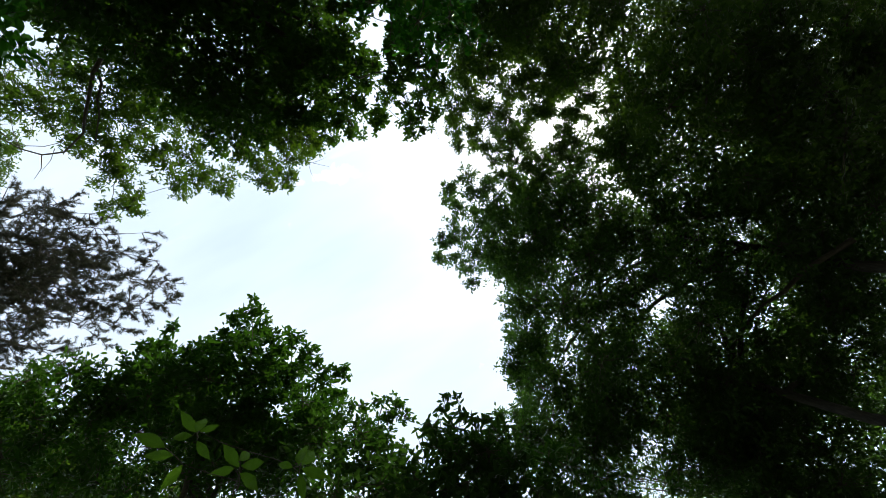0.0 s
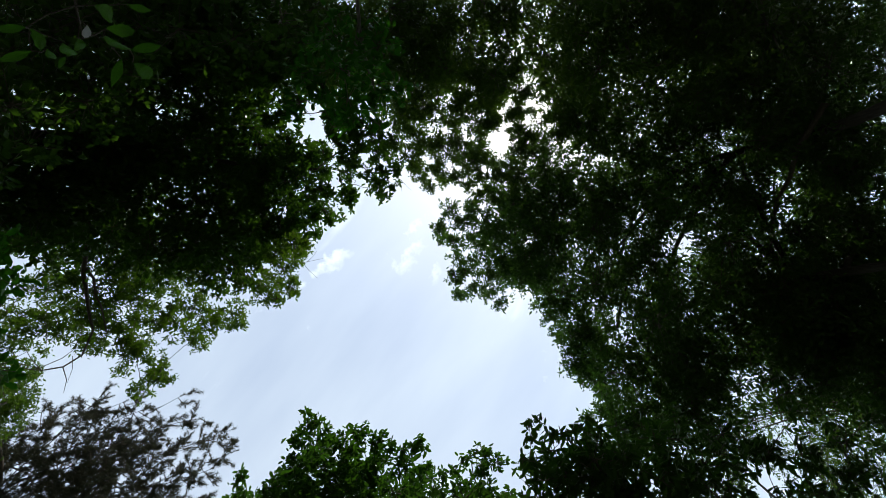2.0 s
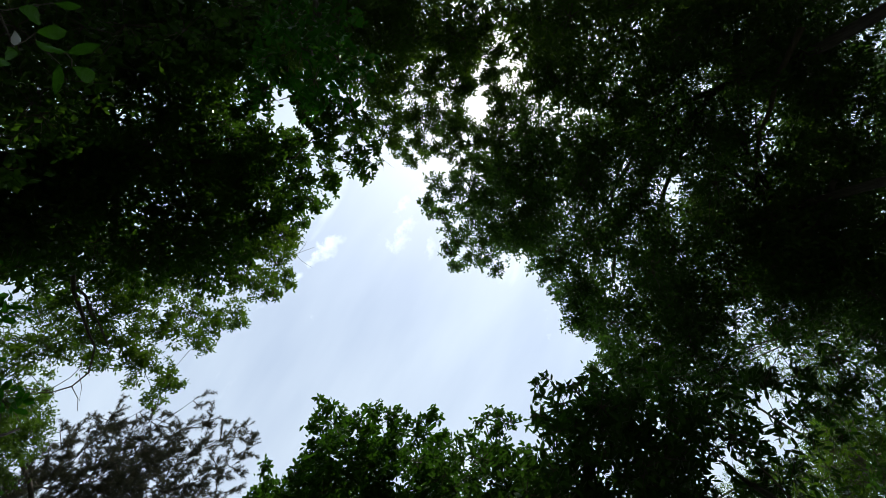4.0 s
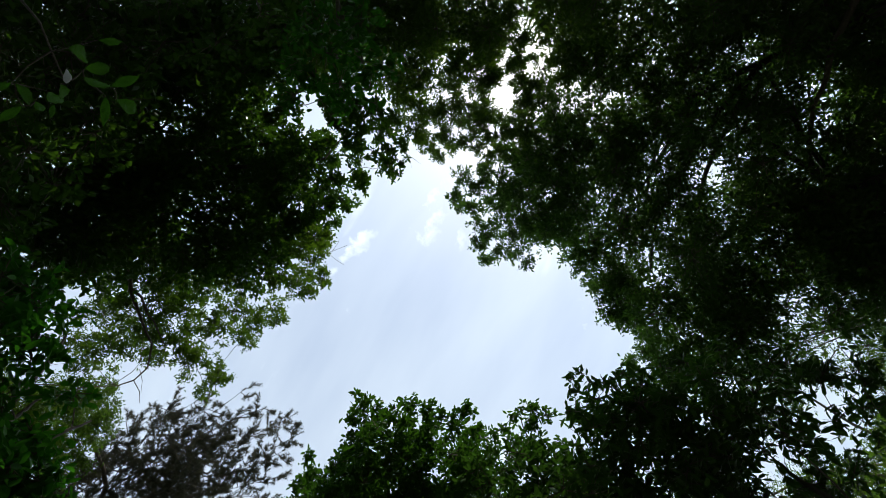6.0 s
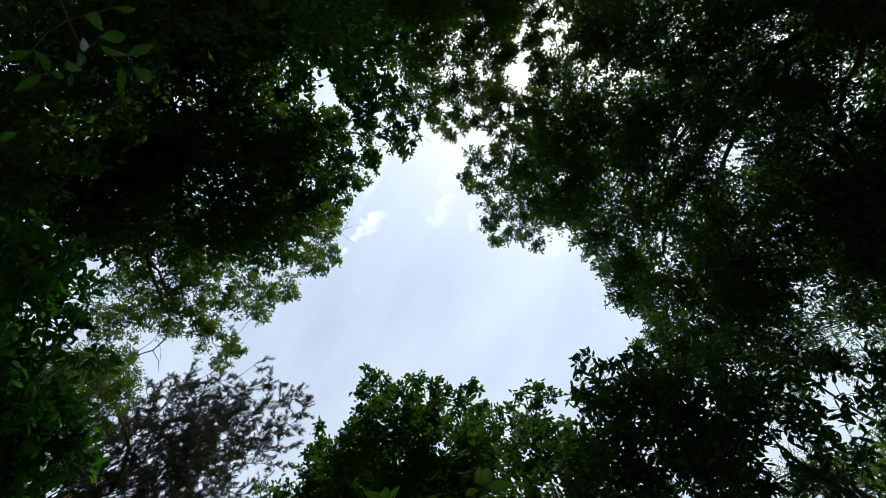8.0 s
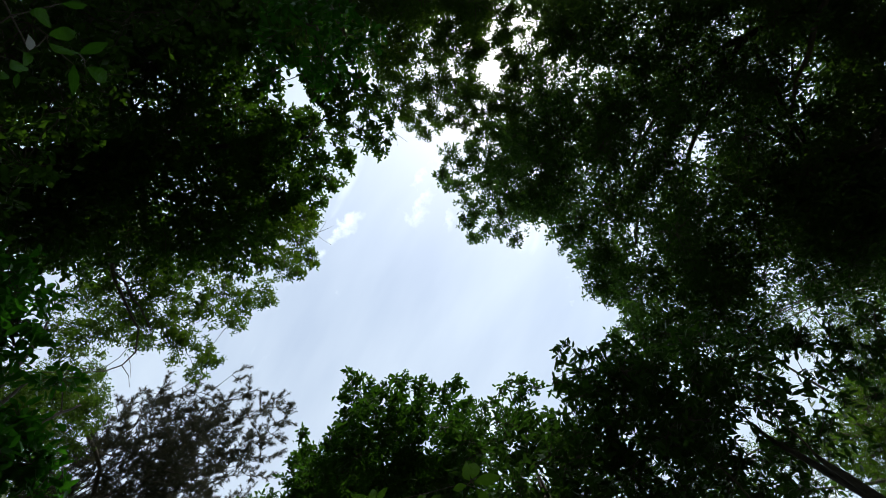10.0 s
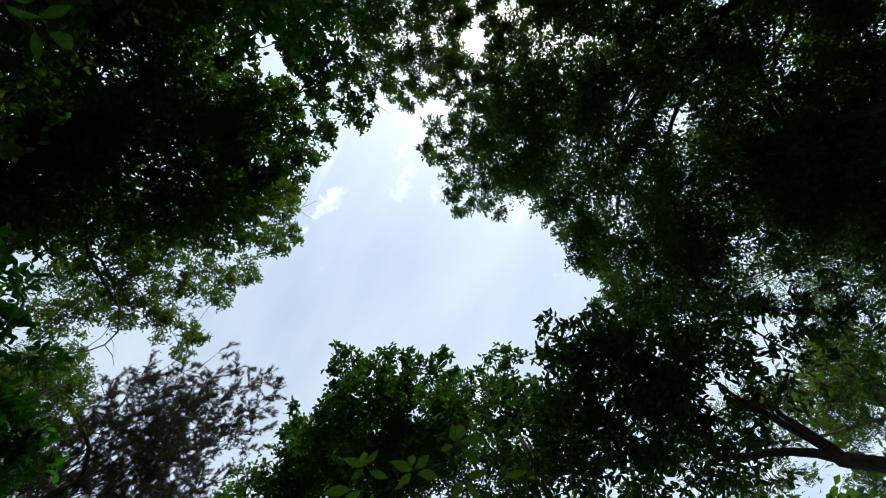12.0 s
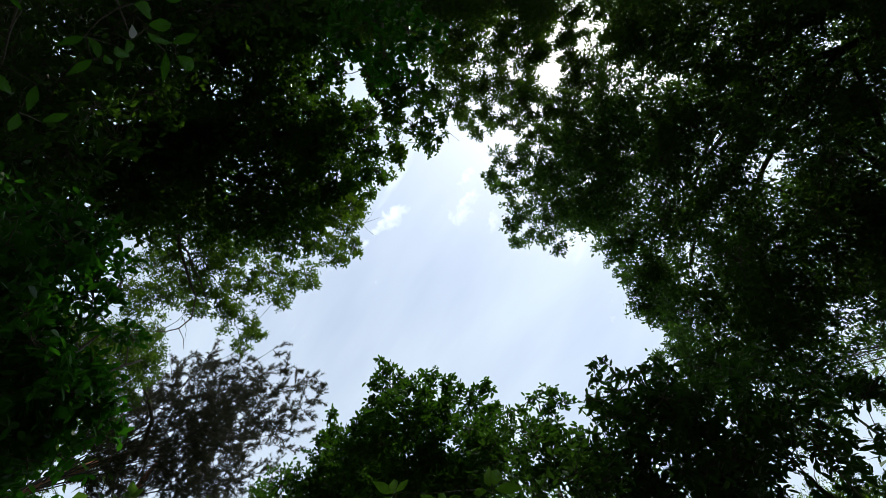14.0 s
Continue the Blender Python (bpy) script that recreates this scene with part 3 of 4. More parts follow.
BROAD_REST = [
    (-1.51, 3.31, 6.92, 0.27), (-1.02, 3.21, 6.89, 0.37), (-0.32, 3.32, 7.21, 0.41), (0.39, 3.59, 7.65, 0.39),
    (0.35, 3.68, 6.97, 0.39), (-0.64, 3.81, 7.05, 0.45), (-1.66, 4.39, 7.76, 0.45), (-2.11, 4.10, 7.48, 0.28),
]

SHOOTS_EDGE = [
    (0.85, 2.58, 6.78, 0.11), (0.75, 2.98, 7.05, 0.16), (1.33, 2.78, 7.65, 0.11), (1.25, 2.29, 6.80, 0.08),
    (1.62, 2.74, 7.76, 0.13), (1.80, 2.75, 7.59, 0.13), (1.55, 2.92, 7.50, 0.17), (1.41, 3.29, 7.87, 0.18),
    (1.46, 2.91, 6.84, 0.19), (1.82, 2.94, 6.96, 0.12), (1.10, 3.54, 7.49, 0.30),
    (1.57, 3.16, 6.67, 0.23), (1.29, 3.27, 7.33, 0.21), (1.27, 3.35, 6.71, 0.28),
]

CHESTNUT_EDGE = [
    (1.76, 1.70, 6.25, 0.09), (2.04, 1.76, 6.60, 0.09), (2.09, 1.83, 6.41, 0.10), (1.70, 1.77, 6.01, 0.08),
    (1.52, 1.85, 5.71, 0.06), (1.79, 2.06, 6.07, 0.11), (2.01, 1.63, 5.88, 0.09), (2.27, 2.15, 6.68, 0.17),
    (2.46, 1.77, 6.45, 0.09), (2.20, 1.40, 5.70, 0.07), (2.50, 2.00, 6.55, 0.18), (2.66, 1.79, 6.30, 0.17),
    (1.87, 2.17, 5.93, 0.16), (2.17, 2.14, 6.00, 0.22), (1.64, 2.35, 5.86, 0.09), (1.81, 2.67, 6.03, 0.20),
    (2.47, 2.05, 5.93, 0.28), (2.62, 1.73, 5.66, 0.22), (2.36, 2.68, 6.10, 0.29), (2.91, 2.47, 6.10, 0.33),
    (3.15, 2.00, 5.70, 0.30),
]

CHESTNUT_EAST = [
    (5.15, 2.41, 6.16, 0.18), (5.75, 2.38, 6.38, 0.19), (6.16, 2.35, 6.41, 0.21), (5.80, 2.77, 6.24, 0.14),
    (5.46, 3.09, 6.25, 0.14), (5.07, 3.30, 6.09, 0.12), (6.06, 2.64, 6.09, 0.15), (6.07, 1.97, 6.07, 0.24),
    (5.67, 1.84, 6.33, 0.26), (4.96, 1.90, 6.18, 0.25), (5.21, 2.94, 6.55, 0.23), (4.95, 3.53, 6.35, 0.22),
    (5.16, 4.05, 6.39, 0.11), (4.27, 3.69, 5.93, 0.17), (4.22, 4.06, 5.77, 0.15), (5.76, 3.06, 5.97, 0.10),
    (5.68, 3.18, 5.76, 0.09),
]

EAST_EDGE = [
    (0.61, -1.10, 9.29, 0.21), (0.80, -1.57, 9.45, 0.20), (0.88, -1.06, 10.62, 0.20), (1.02, -0.82, 9.59, 0.22),
    (1.09, -1.27, 9.37, 0.25), (1.28, -0.56, 10.55, 0.21), (1.13, -0.12, 9.81, 0.18), (1.53, 0.29, 11.00, 0.22),
    (1.62, 0.13, 9.97, 0.20), (1.49, -0.26, 10.31, 0.32), (2.06, 0.24, 10.20, 0.16), (2.01, 0.34, 9.04, 0.15),
    (1.87, -0.12, 9.65, 0.29), (2.51, -0.27, 10.65, 0.36), (2.68, -0.31, 9.88, 0.24), (3.17, 0.18, 9.47, 0.19),
    (3.39, 0.59, 9.83, 0.18), (4.10, 1.07, 10.87, 0.24), (3.73, 1.22, 9.33, 0.20), (4.55, 1.87, 10.52, 0.18),
]

EAST_REST = [
    (4.34, 1.94, 9.86, 0.11), (3.92, 1.42, 9.34, 0.34), (4.28, 1.63, 9.34, 0.24), (5.17, 2.22, 10.66, 0.21),
    (5.14, 2.26, 10.18, 0.20), (4.54, 2.73, 9.92, 0.18), (5.21, 2.77, 10.65, 0.25), (5.63, 2.77, 10.65, 0.40),
    (3.64, 0.32, 9.61, 0.36), (4.05, 0.81, 9.40, 0.38), (4.66, 1.26, 9.80, 0.45), (1.59, -2.11, 10.90, 0.24),
    (1.43, -1.69, 10.36, 0.24), (1.76, -1.43, 10.22, 0.35), (1.69, -0.92, 10.35, 0.40), (1.83, -1.01, 9.01, 0.38),
    (2.12, -0.61, 9.67, 0.41), (2.74, -0.74, 9.71, 0.47), (3.16, -0.25, 9.97, 0.30),
]

NORTH_EDGE = [
    (0.24, -2.48, 10.84, 0.20), (0.36, -2.07, 9.89, 0.14), (0.03, -2.57, 10.46, 0.24), (0.76, -2.61, 11.18, 0.17),
    (0.49, -2.59, 10.16, 0.28), (0.91, -2.37, 9.84, 0.18), (-0.09, -2.59, 9.57, 0.25), (0.03, -3.33, 10.43, 0.39),
    (0.54, -3.06, 10.04, 0.37), (1.24, -2.67, 10.25, 0.22), (1.29, -3.57, 11.66, 0.33), (1.44, -2.87, 10.03, 0.25),
    (1.54, -2.41, 9.70, 0.19), (1.91, -2.48, 10.97, 0.24), (1.72, -3.36, 10.86, 0.20), (1.32, -3.87, 10.11, 0.37),
    (0.71, -3.91, 10.53, 0.29), (0.84, -4.08, 9.78, 0.36), (0.03, -3.79, 9.68, 0.37), (1.90, -4.93, 11.47, 0.36),
    (-0.55, -3.35, 11.23, 0.25),
]

NORTH_REST = [
    (2.36, -3.70, 10.02, 0.25), (2.43, -3.03, 9.59, 0.32), (2.37, -3.13, 10.77, 0.23), (2.27, -2.48, 9.80, 0.36),
    (2.10, -2.28, 11.00, 0.34), (2.67, -1.99, 11.00, 0.51), (3.53, -3.94, 11.41, 0.43), (3.39, -3.98, 9.79, 0.48),
    (4.01, -5.58, 10.79, 0.40), (2.22, -4.56, 9.63, 0.23), (1.93, -5.09, 10.22, 0.34), (2.87, -5.73, 10.50, 0.26),
    (2.73, -4.94, 11.47, 0.22), (3.34, -4.55, 10.69, 0.17), (1.12, -4.60, 9.60, 0.35), (0.32, -5.27, 11.03, 0.41),
    (3.55, -3.05, 11.67, 0.55), (-0.47, -3.66, 9.95, 0.40),
]

FRESH_EDGE = [
    (-1.53, -1.99, 6.26, 0.19), (-1.23, -2.12, 6.09, 0.23), (-0.85, -1.87, 5.70, 0.21), (-0.61, -2.03, 6.23, 0.19),
    (-1.00, -2.26, 5.82, 0.27), (-0.67, -2.37, 6.20, 0.29), (-1.45, -2.19, 5.93, 0.22), (-0.37, -2.32, 6.25, 0.21),
    (-1.24, -2.88, 6.25, 0.34), (-0.63, -2.66, 5.90, 0.31), (-0.76, -1.68, 5.75, 0.14), (-0.53, -1.82, 6.15, 0.13),
    (-1.02, -2.08, 6.50, 0.18), (-1.65, -1.89, 6.40, 0.14), (-1.22, -2.10, 6.60, 0.12), (-1.32, -2.04, 6.15, 0.13),
    (-1.10, -1.73, 6.28, 0.09),
]

FAR_EAST = [
    (12.62, 5.55, 11.10, 0.69), (12.96, 6.13, 10.75, 0.75), (11.46, 6.00, 10.17, 0.55), (13.95, 7.99, 11.21, 0.70),
    (11.68, 9.03, 10.60, 0.25), (12.01, 4.59, 9.78, 0.60), (10.47, 8.93, 10.36, 0.22), (13.50, 9.39, 10.37, 0.64),
]

PINE_SPRAYS = [
    (-8.79, 4.55, 14.76, 0.43), (-7.49, 4.42, 13.77, 0.40), (-7.10, 4.72, 14.05, 0.41), (-6.38, 4.42, 14.56, 0.38),
    (-4.93, 4.39, 12.74, 0.28), (-3.96, 4.51, 12.53, 0.30), (-4.45, 5.92, 14.38, 0.28), (-4.69, 6.00, 13.40, 0.30),
    (-4.82, 6.73, 13.27, 0.30), (-5.78, 8.07, 14.42, 0.33), (-6.55, 5.15, 14.42, 0.42), (-5.80, 5.18, 12.63, 0.40),
    (-7.85, 4.29, 12.49, 0.36), (-9.08, 5.05, 13.12, 0.38), (-5.72, 6.53, 13.89, 0.40), (-7.47, 7.14, 14.69, 0.48),
    (-7.96, 5.98, 13.93, 0.49), (-8.49, 6.06, 13.38, 0.43), (-7.21, 8.28, 14.92, 0.48), (-8.41, 8.08, 14.62, 0.52),
    (-9.51, 7.64, 14.39, 0.47), (-5.60, 5.86, 14.68, 0.43),
]

PINE_REST = [
    (-6.55, 9.21, 14.80, 0.53), (-7.25, 8.77, 13.66, 0.48), (-7.39, 7.76, 12.28, 0.39), (-10.96, 6.22, 13.37, 0.39),
    (-8.54, 10.32, 14.22, 0.69), (-5.96, 8.84, 12.60, 0.52), (-6.75, 5.67, 12.31, 0.39), (-8.68, 7.23, 14.17, 0.46),
    (-7.67, 8.33, 14.68, 0.48), (-8.47, 5.85, 12.66, 0.36), (-5.27, 6.28, 12.23, 0.31), (-10.13, 5.94, 13.87, 0.36),
    (-7.14, 5.55, 14.45, 0.33), (-10.90, 7.08, 12.77, 0.37), (-9.87, 8.30, 13.54, 0.39), (-8.88, 8.94, 13.18, 0.42),
    (-10.96, 8.23, 13.97, 0.36), (-8.63, 8.14, 13.56, 0.35), (-13.50, 9.24, 14.09, 0.36), (-11.26, 9.01, 12.96, 0.37),
    (-10.75, 7.42, 12.29, 0.27),
]

rng = np.random.RandomState(11)
OAK_FILL = [
    *scatter(rng, -4.37, -1.26, 9.10, 1.93, 1.36, 1.00, 34, 0.50),
    *scatter(rng, -6.20, -1.18, 8.60, 1.80, 1.38, 1.20, 34, 0.49),
    *scatter(rng, -4.03, -3.20, 9.10, 1.42, 1.48, 1.00, 28, 0.50),
    *scatter(rng, -3.52, -0.24, 9.00, 0.90, 0.62, 0.70, 10, 0.38),
    *scatter(rng, -5.23, -0.13, 9.20, 1.38, 0.58, 0.60, 12, 0.37),
    *scatter(rng, -3.46, -4.22, 9.10, 1.25, 1.02, 0.80, 18, 0.48),
    *scatter(rng, -2.55, -1.83, 9.10, 0.57, 0.68, 0.60, 6, 0.34),
    *scatter(rng, -3.85, -2.43, 9.20, 0.81, 1.04, 0.60, 9, 0.41),
]

rng = np.random.RandomState(12)
WEST_FILL = [
    *scatter(rng, -5.77, -2.83, 7.60, 2.18, 1.55, 1.30, 46, 0.45),
    *scatter(rng, -8.04, -1.74, 7.60, 1.64, 2.55, 1.50, 44, 0.56),
    *scatter(rng, -4.47, -4.15, 8.10, 2.17, 0.99, 1.00, 30, 0.47),
    *scatter(rng, -6.86, -0.19, 7.60, 1.36, 1.00, 1.00, 20, 0.45),
    *scatter(rng, -4.77, -5.83, 8.10, 2.96, 1.18, 1.00, 24, 0.59),
]

rng = np.random.RandomState(32)
WEST_LOW = [
    *scatter(rng, -5.03, -1.94, 6.00, 1.27, 1.33, 0.50, 26, 0.41),
    *scatter(rng, -5.63, -0.41, 6.00, 1.00, 1.00, 0.50, 14, 0.44),
    *scatter(rng, -2.82, -3.49, 6.20, 1.81, 0.77, 0.50, 18, 0.43),
]

rng = np.random.RandomState(13)
NORTH_FILL = [
    *scatter(rng, -0.31, -5.04, 10.10, 2.45, 1.03, 1.20, 30, 0.54),
    *scatter(rng, 2.78, -7.23, 10.10, 3.61, 1.55, 1.40, 40, 0.71),
    *scatter(rng, -1.75, -6.44, 9.60, 2.67, 1.58, 1.40, 34, 0.67),
    *scatter(rng, 4.20, -4.91, 10.10, 1.16, 1.29, 1.00, 22, 0.52),
    *scatter(rng, 6.26, -8.38, 9.60, 3.40, 2.06, 1.40, 36, 0.85),
    *scatter(rng, 1.04, -5.88, 10.60, 1.64, 0.68, 0.80, 12, 0.46),
    *scatter(rng, 4.81, -5.61, 7.20, 2.80, 1.70, 0.80, 34, 0.72),
    *scatter(rng, -1.75, -4.62, 9.60, 1.33, 0.85, 1.00, 14, 0.49),
]

rng = np.random.RandomState(14)
EAST_FILL = [
    *scatter(rng, 4.85, -1.43, 10.10, 2.19, 1.93, 1.40, 48, 0.57),
    *scatter(rng, 3.83, 0.23, 9.60, 1.33, 1.09, 1.20, 22, 0.51),
    *scatter(rng, 3.56, -2.20, 10.10, 1.16, 1.16, 1.20, 20, 0.49),
    *scatter(rng, 5.41, 1.24, 9.10, 1.59, 1.48, 1.20, 34, 0.52),
    *scatter(rng, 5.53, -3.41, 9.60, 1.94, 1.70, 1.30, 40, 0.53),
    *scatter(rng, 2.88, -1.41, 10.00, 0.76, 0.76, 0.70, 8, 0.38),
    *scatter(rng, 4.52, 2.22, 8.60, 0.96, 0.74, 0.80, 12, 0.42),
]

rng = np.random.RandomState(15)
SOUTHEAST_FILL = [
    *scatter(rng, 6.75, -1.50, 8.60, 1.91, 1.80, 1.30, 38, 0.49),
    *scatter(rng, 7.07, 0.63, 8.60, 1.70, 1.38, 1.20, 30, 0.49),
    *scatter(rng, 8.24, -1.88, 8.10, 1.87, 2.76, 1.40, 50, 0.61),
    *scatter(rng, 6.86, -4.04, 8.60, 2.12, 1.49, 1.20, 40, 0.53),
    *scatter(rng, 8.44, 1.37, 8.10, 1.18, 1.18, 1.20, 14, 0.47),
    *scatter(rng, 9.97, -1.28, 7.60, 1.73, 3.64, 1.40, 44, 0.73),
    *scatter(rng, 7.55, -5.83, 8.10, 2.46, 1.68, 1.30, 30, 0.69),
    *scatter(rng, 6.43, 1.69, 8.60, 1.17, 0.96, 1.00, 14, 0.42),
    *scatter(rng, 9.52, 0.45, 7.60, 1.55, 1.00, 1.00, 18, 0.64),
    *scatter(rng, 9.60, -6.20, 8.40, 1.00, 1.00, 0.80, 12, 0.60),
]

rng = np.random.RandomState(16)
CHESTNUT_FILL = [
    *scatter(rng, 3.39, 2.18, 6.40, 1.24, 0.66, 0.70, 30, 0.26),
    *scatter(rng, 2.41, 2.85, 6.20, 1.12, 0.63, 0.70, 30, 0.28),
    *scatter(rng, 3.74, 2.92, 6.20, 0.98, 0.77, 0.70, 20, 0.28),
    *scatter(rng, 1.51, 3.41, 6.20, 1.26, 0.63, 0.70, 22, 0.32),
    *scatter(rng, 2.84, 3.81, 6.10, 1.50, 0.82, 0.70, 26, 0.37),
    *scatter(rng, 4.48, 2.18, 6.40, 0.66, 0.66, 0.60, 10, 0.26),
    *scatter(rng, 5.75, 1.70, 6.40, 1.05, 0.75, 0.50, 14, 0.20),
    *scatter(rng, 6.60, 2.60, 6.30, 0.50, 0.60, 0.40, 8, 0.20),
    *scatter(rng, 4.03, 3.27, 6.30, 0.53, 0.57, 0.50, 12, 0.26),
    *scatter(rng, 4.30, 4.11, 6.20, 0.77, 0.49, 0.50, 10, 0.28),
]

rng = np.random.RandomState(17)
BROAD_FILL = [
    *scatter(rng, -0.58, 3.63, 7.60, 1.36, 0.64, 0.70, 26, 0.35),
    *scatter(rng, -1.31, 4.72, 7.60, 2.00, 0.82, 0.80, 32, 0.42),
    *scatter(rng, 0.60, 4.63, 7.60, 1.55, 0.82, 0.80, 24, 0.42),
    *scatter(rng, -1.95, 6.25, 8.60, 1.27, 0.96, 1.00, 14, 0.51),
    *scatter(rng, -2.04, 4.18, 7.60, 0.55, 0.36, 0.50, 6, 0.31),
    *scatter(rng, -2.75, 5.55, 7.50, 1.00, 0.75, 0.50, 20, 0.34),
]

rng = np.random.RandomState(18)
LOW_WEST_FILL = [
    *scatter(rng, -3.66, 0.58, 4.80, 0.36, 0.58, 0.50, 16, 0.24),
    *scatter(rng, -3.66, 1.45, 4.80, 0.35, 0.58, 0.50, 15, 0.24),
    *scatter(rng, -4.24, 1.01, 4.80, 0.53, 1.46, 0.60, 22, 0.36),
    *scatter(rng, -3.90, 2.32, 4.80, 0.34, 0.39, 0.50, 5, 0.21),
    *scatter(rng, -3.50, 1.75, 4.80, 0.22, 0.50, 0.30, 9, 0.19),
]

rng = np.random.RandomState(19)
SOUTHWEST_FILL = [
    *scatter(rng, -12.41, 5.99, 12.60, 1.50, 1.83, 1.00, 6, 0.73),
    *scatter(rng, -10.70, 2.17, 10.60, 1.64, 2.05, 1.00, 14, 0.71),
]

rng = np.random.RandomState(35)
FAR_EAST_FILL = [
    *scatter(rng, 10.59, 4.63, 10.60, 1.77, 1.91, 1.20, 26, 0.60),
    *scatter(rng, 12.84, 5.66, 10.10, 1.68, 2.45, 1.20, 22, 0.72),
    *scatter(rng, 9.23, 7.21, 10.10, 2.06, 1.55, 1.00, 16, 0.64),
    *scatter(rng, 11.68, 2.85, 10.60, 1.50, 1.09, 1.00, 12, 0.60),
]

rng = np.random.RandomState(33)
SOUTH_FILL = [
    *scatter(rng, -5.92, 9.68, 10.60, 3.00, 1.36, 1.20, 30, 0.66),
    *scatter(rng, -2.23, 8.48, 9.60, 2.43, 1.09, 1.00, 24, 0.66),
    *scatter(rng, -7.29, 10.77, 10.60, 4.09, 1.64, 1.00, 24, 0.96),
]


oak = tree("oak_tree", "tall dark green oak with star-shaped leaf clusters, rim leaves coloured as sunlit", "oak", (-7.4, -1.6), (-6.2, -1.4, 9.0), 0.2,
     OAK_EDGE + OAK_RIM, 21, GROVE, DARK_BARK, [("lit_oak", 1.0, OAK_LIT + OAK_SUNNY), ("oak_inner", 1.25, OAK_FILL)])
tree("oak_tree", "shaded oak with a dense dark green crown", "oak_inner", (-8.6, -5.2), (-7.2, -4.6, 8.6), 0.19,
     WEST_FILL, 22, GROVE, DARK_BARK, density=1.0, parts=[("oak_inner", 0.72, WEST_LOW)])
tree("deciduous_tree", "tall loose-crowned tree with small light green leaves", "mixed", (0.6, -12.5), (1.2, -7.8, 11.5), 0.22,
     NORTH_EDGE + NORTH_REST + NORTH_RIM, 23, GROVE, GREY_BARK, [("mixed_inner", 1.05, NORTH_FILL)], density=1.4)
east = tree("deciduous_tree", "large dark tree with drooping narrow leaves", "small", (6.75, -3.72), (6.5, -3.5, 10.4), 0.17,
     EAST_EDGE + EAST_REST, 24, GROVE, DARK_BARK, [("small_inner", 0.9, EAST_FILL)])
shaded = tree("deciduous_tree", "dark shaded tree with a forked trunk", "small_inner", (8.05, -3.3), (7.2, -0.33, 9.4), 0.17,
     SOUTHEAST_FILL + SHADED_GAPS, 25, GROVE, DARK_BARK, density=1.12)
tree("chestnut_tree", "chestnut with long toothed leaves, black against the sky", "chestnut", (5.41, 1.39), (4.19, 2.89, 4.60), 0.10,
     CHESTNUT_EDGE + CHESTNUT_EAST, 26, GROVE, DARK_BARK, [("chestnut", 0.5, CHESTNUT_FILL)],
     forks=[(3.34, 3.25, 5.20), (4.03, 2.62, 5.10), (4.22, 2.81, 6.00)])
tree("broadleaf_tree", "mid-green broadleaf tree with a pointed leafy top", "broad", (0.2, 6.6), (-0.2, 4.6, 7.4), 0.13,
     BROAD_EDGE + BROAD_REST, 27, GROVE, GREY_BARK, [("broad", 0.42, BROAD_FILL)])
tree("broadleaf_tree", "slim broadleaf tree with narrow dark green leaves", "broad", (1.9, 5.6), (1.45, 3.7, 6.6), 0.07,
     SHOOTS_EDGE, 36, GROVE, GREY_BARK)
tree("young_oak", "young oak with large dark green leaves on low boughs", "fresh", (-4.3, 2.4), (-3.8, 1.4, 5.0), 0.08,
     LOW_WEST_FILL, 28, GROVE, GREY_BARK)
tree("young_tree", "slender young tree with fresh green pointed leaves", "fresh", (-1.0, -5.4), (-0.9, -2.9, 6.3), 0.07,
     FRESH_EDGE, 29, GROVE, GREY_BARK)
tree("deciduous_tree", "distant tree with a light green rounded crown", "mixed", (-13.0, 5.0), (-11.0, 4.0, 11.6), 0.2,
     FAR_ROUND + SOUTHWEST_FILL, 30, GROVE, GREY_BARK)
tree("deciduous_tree", "light green tree standing beyond the broadleaf tree", "mixed_inner", (-4.5, 13.5), (-4.2, 11.0, 11.0), 0.18,
     SOUTH_FILL, 34, GROVE, GREY_BARK)
# leaves take the sunlit oak colour so this crown looks yellow-lit
tree("deciduous_tree", "light green tree glimpsed behind the chestnut", "lit_oak", (14.5, 7.5), (12.0, 5.5, 10.2), 0.2,
     FAR_EAST, 31, GROVE, GREY_BARK, [("lit_oak", 0.22, FAR_EAST_FILL)])


def pine_tree(name, label, base, top, girth, sprays, seed):
    """A pine: straight reddish trunk, whorled branches and needle tufts on their sprays."""
    rng = np.random.RandomState(seed)
    thing = tagged(empty(name, base[0], base[1]), label, "tree", GROVE)
    foot, top = np.array([base[0], base[1], -0.25]), np.asarray(top, float)
    trunk = arc(foot, top, rng, 16, 0.0, 0.004)
    trunk[0] = foot
    radii = np.linspace(girth, girth * 0.6, 16)
    radii[0], radii[-1] = girth * 1.35, girth * 0.25
    mesh_from("trunk", *tube(trunk, radii, 14, 0.05, rng), PINE_BARK, thing, smooth=True)
    for x, y, z, r in sprays:
        end = np.array([x, y, z])
        level = rng.uniform(0.66, 0.99)
        root = np.array([np.interp(level, np.linspace(0, 1, 16), trunk[:, a]) for a in range(3)])
        line = arc(root, end, rng, 9, 0.05)
        limb = mesh_from("limb", *tube(line, np.linspace(0.022, 0.005, 9), 6, 0.05, rng), DARK_BARK, thing, smooth=True)
        wood, leaf = needles(line, rng, 1.35 * r + 0.35)
        wood.mesh("spray", TWIG_BARK, limb, kind="stuff")
        leaf.mesh("needles", NEEDLE, limb, kind="stuff")
    return thing



# added wood, mostly unseen, that closes the place behind the first row of trees: blocks side light, fills low gaps
rng = np.random.RandomState(77)
